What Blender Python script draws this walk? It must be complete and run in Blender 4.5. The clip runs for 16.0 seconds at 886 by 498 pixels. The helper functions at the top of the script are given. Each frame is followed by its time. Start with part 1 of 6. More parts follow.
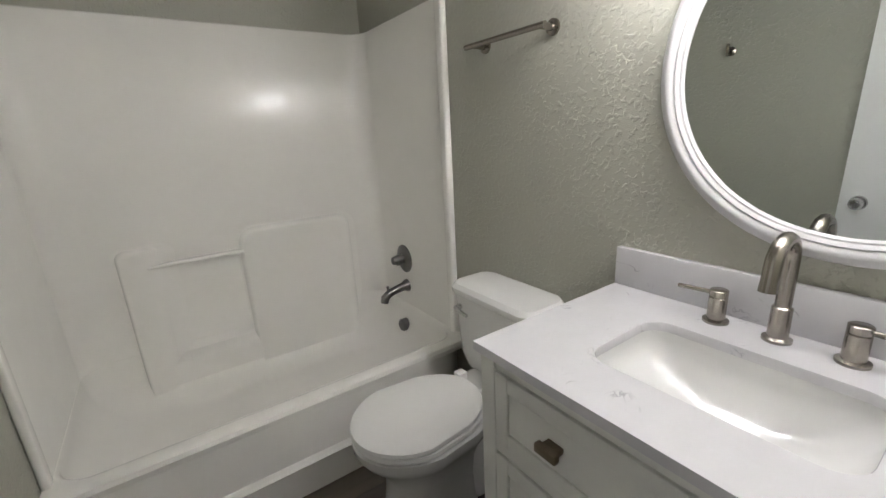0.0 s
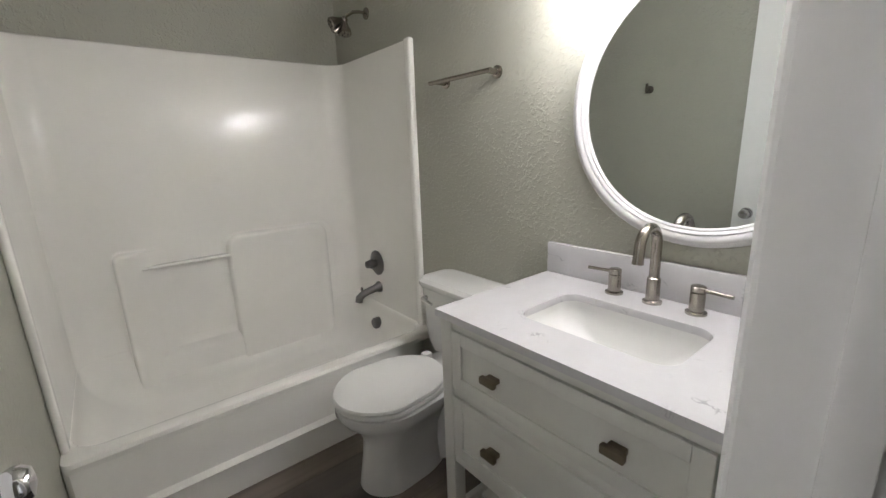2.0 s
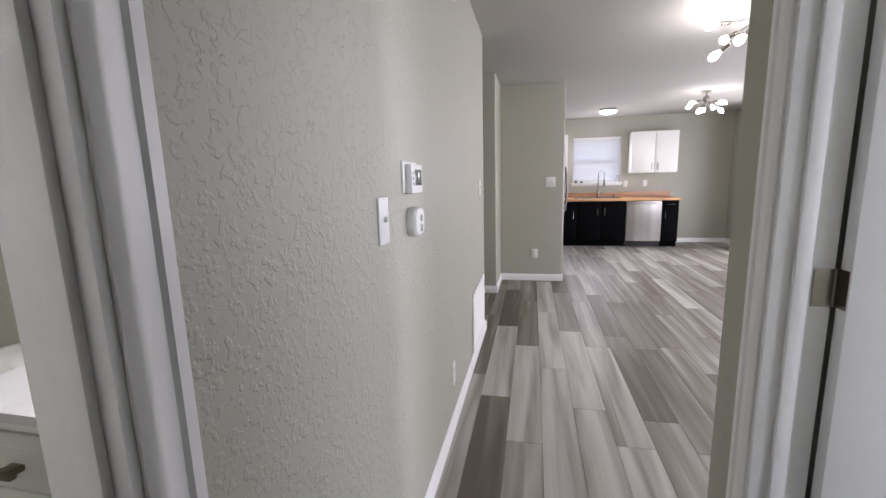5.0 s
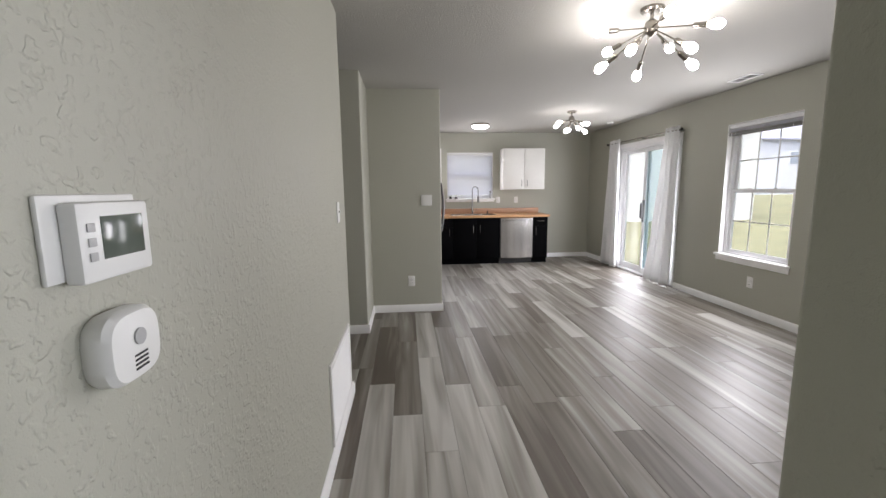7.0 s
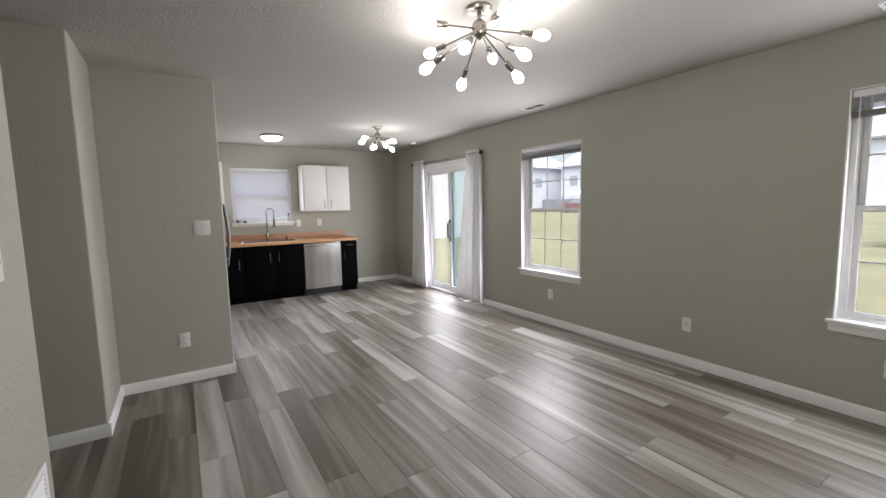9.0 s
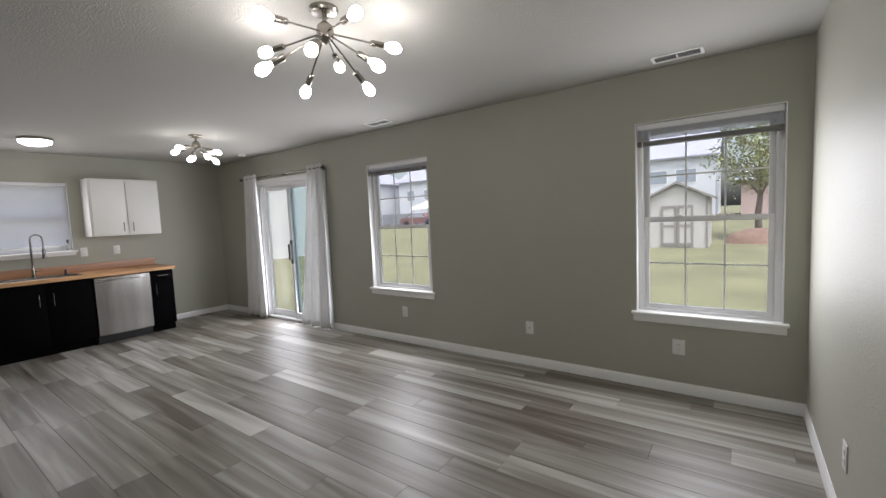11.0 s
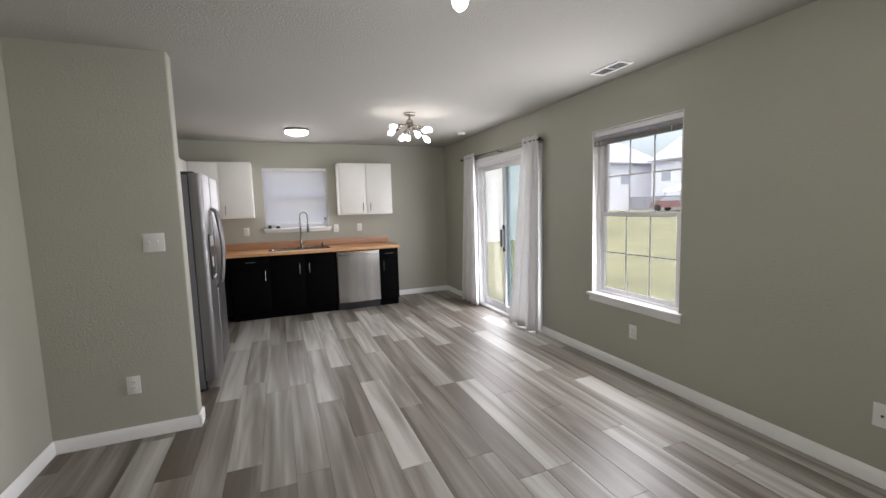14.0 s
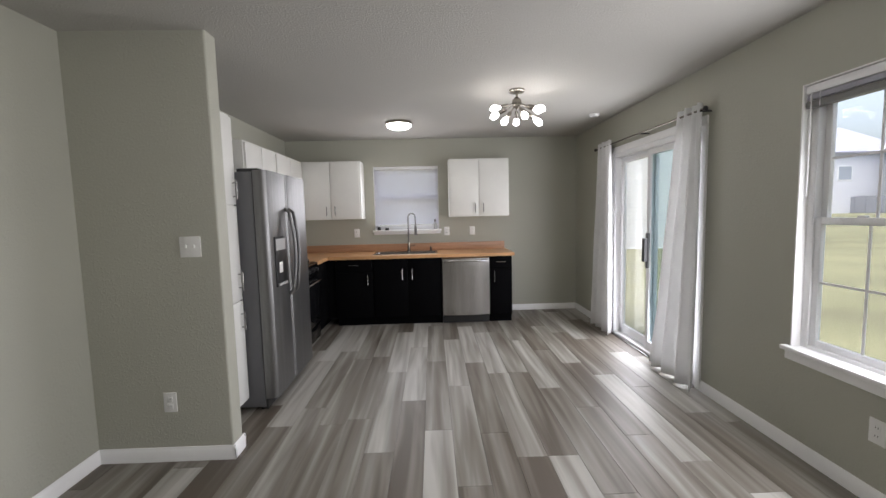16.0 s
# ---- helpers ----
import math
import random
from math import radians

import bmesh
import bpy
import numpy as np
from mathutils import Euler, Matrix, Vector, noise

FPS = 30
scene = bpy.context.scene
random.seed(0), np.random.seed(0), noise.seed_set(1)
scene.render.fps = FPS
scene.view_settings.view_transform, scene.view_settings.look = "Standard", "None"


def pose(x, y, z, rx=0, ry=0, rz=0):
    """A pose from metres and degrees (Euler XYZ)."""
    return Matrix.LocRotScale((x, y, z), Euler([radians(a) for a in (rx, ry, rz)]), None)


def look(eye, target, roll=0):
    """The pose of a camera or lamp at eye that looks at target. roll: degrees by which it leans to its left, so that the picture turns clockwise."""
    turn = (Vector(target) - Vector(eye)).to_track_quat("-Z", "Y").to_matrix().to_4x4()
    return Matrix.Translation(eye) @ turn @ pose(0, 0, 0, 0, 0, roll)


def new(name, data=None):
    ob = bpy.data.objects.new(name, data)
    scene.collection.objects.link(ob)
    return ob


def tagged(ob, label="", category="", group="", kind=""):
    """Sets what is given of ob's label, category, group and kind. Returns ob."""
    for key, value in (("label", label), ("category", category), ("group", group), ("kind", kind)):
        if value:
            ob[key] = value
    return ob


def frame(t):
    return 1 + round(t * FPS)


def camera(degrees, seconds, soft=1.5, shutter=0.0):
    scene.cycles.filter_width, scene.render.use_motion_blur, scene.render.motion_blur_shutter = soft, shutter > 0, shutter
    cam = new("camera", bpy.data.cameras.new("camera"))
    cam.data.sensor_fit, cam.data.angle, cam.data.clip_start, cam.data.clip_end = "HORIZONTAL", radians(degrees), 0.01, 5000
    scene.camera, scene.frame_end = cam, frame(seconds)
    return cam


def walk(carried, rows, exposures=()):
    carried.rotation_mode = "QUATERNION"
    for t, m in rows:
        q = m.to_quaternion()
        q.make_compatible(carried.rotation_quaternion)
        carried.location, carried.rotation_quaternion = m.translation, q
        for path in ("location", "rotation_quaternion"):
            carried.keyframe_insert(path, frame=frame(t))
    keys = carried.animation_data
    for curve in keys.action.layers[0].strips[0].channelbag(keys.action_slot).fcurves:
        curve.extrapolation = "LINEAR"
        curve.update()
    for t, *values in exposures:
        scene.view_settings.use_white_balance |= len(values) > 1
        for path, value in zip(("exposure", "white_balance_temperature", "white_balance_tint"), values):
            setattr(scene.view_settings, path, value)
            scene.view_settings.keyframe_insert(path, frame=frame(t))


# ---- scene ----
cam = camera(94.0, 16.0)
PATH = [
    (0, (-0.016, -0.096, 1.313), (1.067, 1.493, 0.761), -3.0),
    (0.5, (-0.033, -0.106, 1.302), (1.06, 1.474, 0.748), -3.1),
    (1, (-0.064, -0.175, 1.305), (1.031, 1.407, 0.76), -2.9),
    (1.5, (-0.123, -0.279, 1.306), (1.004, 1.289, 0.788), -2.5),
    (2, (-0.196, -0.35, 1.311), (1.025, 1.162, 0.842), -2.0),
    (2.5, (-0.29, -0.408, 1.312), (1.057, 1.008, 0.886), -1.8),
    (3, (-0.321, -0.468, 1.323), (1.174, 0.803, 0.938), -1.8),
    (3.5, (-0.334, -0.54, 1.314), (1.301, 0.554, 0.954), -2.1),
    (4, (-0.269, -0.614, 1.311), (1.503, 0.251, 0.971), -2.1),
    (4.5, (-0.181, -0.703, 1.314), (1.686, -0.065, 0.984), -2.0),
    (5, (-0.087, -0.777, 1.317), (1.84, -0.354, 0.989), -1.5),
    (5.2, (-0.025, -0.785, 1.32), (1.921, -0.455, 1.0), -1.4),
    (7.3, (0.824, -0.757, 1.385), (2.787, -1.023, 1.112), -0.6),
    (7.5, (0.903, -0.743, 1.374), (2.857, -1.084, 1.112), -0.6),
    (8, (1.111, -0.74, 1.4), (3.019, -1.28, 1.143), -0.7),
    (8.5, (1.254, -0.779, 1.38), (3.077, -1.564, 1.138), -1.1),
    (9, (1.401, -0.842, 1.396), (3.081, -1.906, 1.19), -1.2),
    (9.5, (1.499, -0.856, 1.415), (2.957, -2.215, 1.245), -1.5),
    (9.7, (1.53, -0.865, 1.429), (2.897, -2.315, 1.264), -1.6),
    (11.8, (1.654, -0.948, 1.406), (2.81, -2.572, 1.249), -2.6),
    (12, (1.68, -0.987, 1.379), (2.915, -2.554, 1.232), -2.5),
    (12.5, (1.756, -1.141, 1.439), (3.179, -2.537, 1.267), -3.0),
    (13, (1.903, -1.322, 1.423), (3.497, -2.517, 1.244), -2.7),
    (13.5, (2.07, -1.528, 1.43), (3.81, -2.495, 1.239), -2.1),
    (14, (2.189, -1.73, 1.431), (4.039, -2.463, 1.23), -1.7),
    (14.5, (2.346, -1.897, 1.409), (4.263, -2.427, 1.207), -1.3),
    (15, (2.542, -2.04, 1.423), (4.502, -2.379, 1.219), -1.1),
    (15.5, (2.729, -2.191, 1.421), (4.713, -2.362, 1.233), -1.3),
    (16, (2.933, -2.359, 1.421), (4.925, -2.408, 1.245), -1.4),
]
EXPOSURES = [(0, 1.9, 6250, 16), (2.5, 2.04, 6250, 17), (4, 2.08, 6250, 19), (5, 2.1, 6150, 20), (7.3, 1.73, 6350, 14), (8.5, 1.68, 6350, 14), (9.7, 1.5, 6300, 13), (11.8, 1.13, 6300, 12), (12.5, 1.23, 6300, 12), (13.5, 1.5, 6400, 13), (14, 1.58, 6400, 14), (15.5, 1.46, 6350, 13), (16, 1.44, 6350, 13)]
walk(cam, [(t, look(eye, target, roll)) for t, eye, target, roll in PATH], EXPOSURES)

# ---- world and light ----
SUN_ELEV, SUN_ROT = 70.0, 318.0
world = bpy.data.worlds.new("overcast")
world.use_nodes = True
scene.world = world
wn, wl = world.node_tree.nodes, world.node_tree.links
sky = wn.new("ShaderNodeTexSky")
sky.sky_type = "NISHITA"
sky.sun_disc = False
sky.sun_elevation, sky.sun_rotation = radians(SUN_ELEV), radians(SUN_ROT)
sky.air_density, sky.dust_density, sky.ozone_density = 1.0, 6.0, 1.0
haze = wn.new("ShaderNodeHueSaturation")
haze.inputs["Saturation"].default_value = 0.5
wl.new(sky.outputs[0], haze.inputs["Color"])
wl.new(haze.outputs[0], wn["Background"].inputs[0])
wn["Background"].inputs[1].default_value = 0.15
sun = new("sun", bpy.data.lights.new("sun", "SUN"))
sun.data.energy, sun.data.angle, sun.data.color = 1.0, radians(12), (1.0, 0.96, 0.9)
sun_way = Vector((math.sin(radians(SUN_ROT)) * math.cos(radians(SUN_ELEV)), math.cos(radians(SUN_ROT)) * math.cos(radians(SUN_ELEV)), math.sin(radians(SUN_ELEV))))
sun.matrix_world = look(sun_way * 40, (0, 0, 0))
BULB_GLOW, DIM_BULB_GLOW, SHADE_GLOW, DOME_GLOW = 19.0, 6.5, 13.0, 4.8
day = new("bedroom_daylight", bpy.data.lights.new("bedroom_daylight", "AREA"))
day.data.shape, day.data.size, day.data.size_y, day.data.energy, day.data.color = "RECTANGLE", 1.7, 1.4, 21.0, (0.93, 0.96, 1.0)
day.matrix_world = look((-0.4, -4.36, 1.35), (-0.4, -2.0, 1.2))


def window_light(name, eye, target, width, height, watts):
    """The sky's light through one opening."""
    lamp = new(name, bpy.data.lights.new(name, "AREA"))
    lamp.data.shape, lamp.data.size, lamp.data.size_y, lamp.data.energy, lamp.data.color = "RECTANGLE", width, height, watts, (0.982, 0.967, 0.985)
    lamp.matrix_world = look(eye, target)


window_light("patio_daylight", (6.79, -4.42, 1.02), (6.79, 0, 0.9), 1.3, 1.85, 16.0)
window_light("window_daylight", (4.75, -4.444, 1.33), (4.75, 0, 1.1), 0.56, 1.05, 12.0)
window_light("window_daylight", (1.82, -4.444, 1.33), (2.0, 0, 1.1), 0.56, 1.05, 9.0)
window_light("sink_daylight", (8.745, -2.0, 1.62), (0, -2.0, 1.4), 0.7, 0.7, 3.0)


# ---- materials ----
def material(name, base, rough=0.5, metal=0.0, var=0.06, scale=6.0, bump=0.0, bscale=120.0, coat=0.0, stretch=(1, 1, 1)):
    """A plain surface with slow tone drift, fine grain and relief."""
    m = bpy.data.materials.new(name)
    m.use_nodes = True
    n, l = m.node_tree.nodes, m.node_tree.links
    b = n["Principled BSDF"]
    b.inputs["Metallic"].default_value = metal
    b.inputs["Coat Weight"].default_value = coat
    geo = n.new("ShaderNodeNewGeometry")
    mp = n.new("ShaderNodeMapping")
    mp.inputs["Scale"].default_value = stretch
    l.new(geo.outputs["Position"], mp.inputs["Vector"])
    slow, fine = n.new("ShaderNodeTexNoise"), n.new("ShaderNodeTexNoise")
    slow.inputs["Scale"].default_value, slow.inputs["Detail"].default_value = scale, 3
    fine.inputs["Scale"].default_value, fine.inputs["Detail"].default_value = bscale, 2
    l.new(mp.outputs[0], slow.inputs["Vector"])
    l.new(mp.outputs[0], fine.inputs["Vector"])
    both = n.new("ShaderNodeMath")
    both.operation = "MULTIPLY_ADD"
    both.inputs[1].default_value = 0.35
    l.new(fine.outputs["Fac"], both.inputs[0])
    l.new(slow.outputs["Fac"], both.inputs[2])
    ramp = n.new("ShaderNodeValToRGB")
    ramp.color_ramp.elements[0].position, ramp.color_ramp.elements[1].position = 0.35, 1.0
    ramp.color_ramp.elements[0].color = (*[c * (1 - var) for c in base], 1)
    ramp.color_ramp.elements[1].color = (*[min(1, c * (1 + var)) for c in base], 1)
    l.new(both.outputs[0], ramp.inputs[0])
    l.new(ramp.outputs[0], b.inputs["Base Color"])
    rr = n.new("ShaderNodeMapRange")
    rr.inputs["To Min"].default_value, rr.inputs["To Max"].default_value = rough * 0.88, min(1, rough * 1.12)
    l.new(slow.outputs["Fac"], rr.inputs["Value"])
    l.new(rr.outputs[0], b.inputs["Roughness"])
    if bump:
        bp = n.new("ShaderNodeBump")
        bp.inputs["Strength"].default_value, bp.inputs["Distance"].default_value = 1.0, bump
        l.new(fine.outputs["Fac"], bp.inputs["Height"])
        l.new(bp.outputs[0], b.inputs["Normal"])
    return m


def knockdown(name, base, rough, relief, size, var=0.03):
    """Painted drywall with a trowelled spatter texture."""
    m = material(name, base, rough, var=var, scale=1.6, bump=0.0006, bscale=420)
    n, l = m.node_tree.nodes, m.node_tree.links
    b = n["Principled BSDF"]
    fine_bump = b.inputs["Normal"].links[0].from_node
    geo = n.new("ShaderNodeNewGeometry")
    blobs, mask = n.new("ShaderNodeTexNoise"), n.new("ShaderNodeTexNoise")
    blobs.inputs["Scale"].default_value, blobs.inputs["Detail"].default_value, blobs.inputs["Roughness"].default_value = size, 1.5, 0.5
    blobs.inputs["Distortion"].default_value = 0.25
    mask.inputs["Scale"].default_value = size * 0.18
    for node in (blobs, mask):
        l.new(geo.outputs["Position"], node.inputs["Vector"])
    ramp = n.new("ShaderNodeValToRGB")
    ramp.color_ramp.elements[0].position, ramp.color_ramp.elements[1].position = 0.51, 0.63
    l.new(blobs.outputs["Fac"], ramp.inputs[0])
    mul = n.new("ShaderNodeMath")
    mul.operation = "MULTIPLY"
    l.new(ramp.outputs[0], mul.inputs[0])
    l.new(mask.outputs["Fac"], mul.inputs[1])
    bp = n.new("ShaderNodeBump")
    bp.inputs["Strength"].default_value, bp.inputs["Distance"].default_value = 1.0, relief
    l.new(mul.outputs[0], bp.inputs["Height"])
    l.new(fine_bump.outputs[0], bp.inputs["Normal"])
    l.new(bp.outputs[0], b.inputs["Normal"])
    return m


def plank_material(name, tones, rough, low=-0.27, high=0.13):
    """Printed vinyl plank: tone by plank, long streaks and fine grain along x."""
    m = bpy.data.materials.new(name)
    m.use_nodes = True
    n, l = m.node_tree.nodes, m.node_tree.links
    b = n["Principled BSDF"]
    info, geo = n.new("ShaderNodeObjectInfo"), n.new("ShaderNodeNewGeometry")
    shift = n.new("ShaderNodeVectorMath")
    shift.operation = "SCALE"
    shift.inputs[0].default_value = (37.0, 91.0, 13.0)
    l.new(info.outputs["Random"], shift.inputs["Scale"])
    add = n.new("ShaderNodeVectorMath")
    l.new(geo.outputs["Position"], add.inputs[0])
    l.new(shift.outputs[0], add.inputs[1])

    def streak(sx, sy, detail):
        mp, tex = n.new("ShaderNodeMapping"), n.new("ShaderNodeTexNoise")
        mp.inputs["Scale"].default_value = (sx, sy, 1)
        tex.inputs["Scale"].default_value, tex.inputs["Detail"].default_value = 1.0, detail
        tex.inputs["Distortion"].default_value = 0.5
        l.new(add.outputs[0], mp.inputs["Vector"])
        l.new(mp.outputs[0], tex.inputs["Vector"])
        return tex

    wide, grain = streak(0.7, 12.0, 2), streak(4.0, 90.0, 2)
    mix1, mix2 = n.new("ShaderNodeMath"), n.new("ShaderNodeMath")
    mix1.operation = mix2.operation = "MULTIPLY_ADD"
    mix1.inputs[1].default_value = 1.15
    l.new(wide.outputs["Fac"], mix1.inputs[0])
    tone = n.new("ShaderNodeMapRange")
    tone.inputs["To Min"].default_value, tone.inputs["To Max"].default_value = low, high
    l.new(info.outputs["Random"], tone.inputs["Value"])
    l.new(tone.outputs[0], mix1.inputs[2])
    mix2.inputs[1].default_value = 0.10
    l.new(grain.outputs["Fac"], mix2.inputs[0])
    l.new(mix1.outputs[0], mix2.inputs[2])
    ramp = n.new("ShaderNodeValToRGB")
    ramp.color_ramp.elements[0].position, ramp.color_ramp.elements[1].position = 0.3, 1.0
    ramp.color_ramp.elements[0].color, ramp.color_ramp.elements[1].color = (*tones[0], 1), (*tones[2], 1)
    mid = ramp.color_ramp.elements.new(0.62)
    mid.color = (*tones[1], 1)
    l.new(mix2.outputs[0], ramp.inputs[0])
    l.new(ramp.outputs[0], b.inputs["Base Color"])
    rr = n.new("ShaderNodeMapRange")
    rr.inputs["To Min"].default_value, rr.inputs["To Max"].default_value = rough - 0.05, rough + 0.08
    l.new(grain.outputs["Fac"], rr.inputs["Value"])
    l.new(rr.outputs[0], b.inputs["Roughness"])
    bp = n.new("ShaderNodeBump")
    b.inputs["Specular IOR Level"].default_value = 0.7
    bp.inputs["Strength"].default_value, bp.inputs["Distance"].default_value = 0.3, 0.0005
    l.new(grain.outputs["Fac"], bp.inputs["Height"])
    l.new(bp.outputs[0], b.inputs["Normal"])
    return m


def glowing(name, colour, strength):
    m = bpy.data.materials.new(name)
    m.use_nodes = True
    b = m.node_tree.nodes["Principled BSDF"]
    b.inputs["Base Color"].default_value = (0.9, 0.9, 0.9, 1)
    b.inputs["Emission Color"].default_value = (*colour, 1)
    b.inputs["Emission Strength"].default_value = strength
    return m


def pane_material(name, tint, gloss=1.0):
    m = bpy.data.materials.new(name)
    m.use_nodes = True
    n, l = m.node_tree.nodes, m.node_tree.links
    out = n["Material Output"]
    n.remove(n["Principled BSDF"])
    clear, shine, mix, fres = n.new("ShaderNodeBsdfTransparent"), n.new("ShaderNodeBsdfGlossy"), n.new("ShaderNodeMixShader"), n.new("ShaderNodeLayerWeight")
    clear.inputs[0].default_value = (*tint, 1)
    shine.inputs["Roughness"].default_value = 0.02
    curve = n.new("ShaderNodeMath")
    curve.operation = "POWER"
    curve.inputs[1].default_value = 4.0
    fres.inputs["Blend"].default_value = 0.5
    l.new(fres.outputs["Facing"], curve.inputs[0])
    l.new(curve.outputs[0], mix.inputs[0])
    l.new(clear.outputs[0], mix.inputs[1])
    l.new(shine.outputs[0], mix.inputs[2])
    l.new(mix.outputs[0], out.inputs[0])
    return m


def fabric(name, base, through_light):
    """Thin cloth or slats that let some light through."""
    m = material(name, base, 0.9, var=0.04, scale=9, bump=0.0004, bscale=900)
    n, l = m.node_tree.nodes, m.node_tree.links
    tr, mix = n.new("ShaderNodeBsdfTranslucent"), n.new("ShaderNodeMixShader")
    tr.inputs[0].default_value = (*base, 1)
    mix.inputs[0].default_value = through_light
    l.new(n["Principled BSDF"].outputs[0], mix.inputs[1])
    l.new(tr.outputs[0], mix.inputs[2])
    l.new(mix.outputs[0], n["Material Output"].inputs[0])
    return m


def brushed(name, base, rough, stretch):
    """Brushed metal, its lines along one axis."""
    m = material(name, base, rough, metal=1.0, var=0.22, scale=1.2, bump=0.00012, bscale=60, stretch=stretch)
    return m


def veined(name, base, vein, rough):
    """Pale stone with scattered short grey veins."""
    m = material(name, base, rough, var=0.03, scale=18, bscale=220)
    n, l = m.node_tree.nodes, m.node_tree.links
    b = n["Principled BSDF"]
    tone = b.inputs["Base Color"].links[0].from_socket
    geo, lines, spots = n.new("ShaderNodeNewGeometry"), n.new("ShaderNodeTexNoise"), n.new("ShaderNodeTexNoise")
    lines.inputs["Scale"].default_value, lines.inputs["Detail"].default_value, lines.inputs["Distortion"].default_value = 9.0, 4.0, 1.6
    spots.inputs["Scale"].default_value = 13.0
    for node in (lines, spots):
        l.new(geo.outputs["Position"], node.inputs["Vector"])
    band, where = n.new("ShaderNodeValToRGB"), n.new("ShaderNodeValToRGB")
    band.color_ramp.elements[0].position, band.color_ramp.elements[1].position = 0.485, 0.515
    band.color_ramp.elements[0].color = band.color_ramp.elements[1].color = (0, 0, 0, 1)
    band.color_ramp.elements.new(0.5).color = (1, 1, 1, 1)
    where.color_ramp.elements[0].position, where.color_ramp.elements[1].position = 0.58, 0.70
    l.new(lines.outputs["Fac"], band.inputs[0])
    l.new(spots.outputs["Fac"], where.inputs[0])
    both, mix = n.new("ShaderNodeMath"), n.new("ShaderNodeMix")
    both.operation = "MULTIPLY"
    mix.data_type = "RGBA"
    l.new(band.outputs[0], both.inputs[0])
    l.new(where.outputs[0], both.inputs[1])
    l.new(both.outputs[0], mix.inputs["Factor"])
    l.new(tone, mix.inputs["A"])
    mix.inputs["B"].default_value = (*vein, 1)
    l.new(mix.outputs["Result"], b.inputs["Base Color"])
    return m


WALLTONE = (0.415, 0.414, 0.35)
WALL = knockdown("warm grey wall paint", WALLTONE, 0.55, 0.0009, 66)
ROUGHWALL = knockdown("warm grey paint on heavier texture", WALLTONE, 0.5, 0.0026, 66)
CEIL = knockdown("textured ceiling paint", (0.425, 0.416, 0.385), 0.85, 0.0016, 75)
TRIM = material("white trim paint", (0.89, 0.89, 0.885), 0.35, var=0.03, bump=0.0002, bscale=60)
OAK = ((0.104, 0.083, 0.062), (0.243, 0.224, 0.191), (0.52, 0.508, 0.472))
PLANK = plank_material("grey oak vinyl plank", OAK, 0.44)
PALEPLANK = plank_material("pale grey oak vinyl plank", OAK, 0.44, 0.15, 0.30)
BATHPLANK = plank_material("brown oak vinyl plank", ((0.06, 0.047, 0.038), (0.11, 0.088, 0.07), (0.20, 0.165, 0.135)), 0.4)
SUBFLOOR = material("dark underlay", (0.05, 0.045, 0.04), 0.9)
TUB = material("gelcoat white", (0.90, 0.89, 0.85), 0.25, var=0.025, scale=3, bump=0.0004, bscale=14, coat=0.15)
PORCELAIN = material("white porcelain", (0.76, 0.76, 0.745), 0.16, var=0.02, coat=0.2)
FRAMEPAINT = material("satin off-white frame paint", (0.60, 0.595, 0.60), 0.3, var=0.04, bump=0.0002, bscale=60)
QUARTZ = veined("white quartz", (0.62, 0.615, 0.63), (0.36, 0.36, 0.38), 0.16)
VANITYPAINT = material("off-white cabinet paint", (0.68, 0.68, 0.64), 0.35, var=0.03, bump=0.0002, bscale=80)
NICKEL = brushed("brushed nickel", (0.31, 0.285, 0.25), 0.25, (1, 1, 12))
BRONZE = brushed("aged bronze pull", (0.22, 0.18, 0.13), 0.4, (1, 10, 1))
SATIN = material("satin steel plate", (0.62, 0.62, 0.63), 0.4, metal=0.5, var=0.04)
CHROME = material("chrome", (0.62, 0.62, 0.63), 0.08, metal=1.0, var=0.03)
MIRROR = material("mirror silver", (0.64, 0.67, 0.66), 0.01, metal=1.0, var=0.004)
STEEL = brushed("stainless steel", (0.33, 0.323, 0.315), 0.22, (30, 30, 0.6))
FRIDGESTEEL = brushed("satin fridge steel", (0.22, 0.218, 0.218), 0.42, (30, 30, 0.6))
DARKNICKEL = brushed("dark nickel", (0.16, 0.155, 0.15), 0.3, (1, 1, 12))
DOORSTEEL = brushed("smooth stainless door", (0.46, 0.45, 0.44), 0.25, (6, 6, 0.15))
STEELSIDE = material("grey fridge side", (0.105, 0.105, 0.11), 0.5, var=0.05, bump=0.0003, bscale=500)
BLACKCAB = material("black cabinet paint", (0.003, 0.003, 0.0035), 0.7, var=0.2, bump=0.0002, bscale=60)
BLACKCAB.node_tree.nodes["Principled BSDF"].inputs["Specular IOR Level"].default_value = 0.03
BLACKGLOSS = material("black enamel", (0.008, 0.008, 0.009), 0.12, var=0.1)
BLACKPLASTIC = material("black plastic", (0.015, 0.015, 0.016), 0.4, var=0.1)
BUTCHER = material("butcher block", (0.60, 0.33, 0.155), 0.35, var=0.3, scale=1.5, bscale=14, stretch=(22, 1.6, 4))
REDBUTCHER = material("red-brown oiled wood", (0.43, 0.235, 0.135), 0.4, var=0.22, scale=1.5, bscale=14, stretch=(4, 1.6, 22))
WHITECAB = material("white cabinet paint", (0.78, 0.775, 0.74), 0.38, var=0.025, bump=0.0002, bscale=70)
PLASTIC = material("white plastic", (0.80, 0.80, 0.78), 0.35, var=0.02)
GREYPLASTIC = material("grey plastic", (0.42, 0.42, 0.42), 0.4)
SCREEN = material("grey-green display", (0.10, 0.12, 0.10), 0.15)
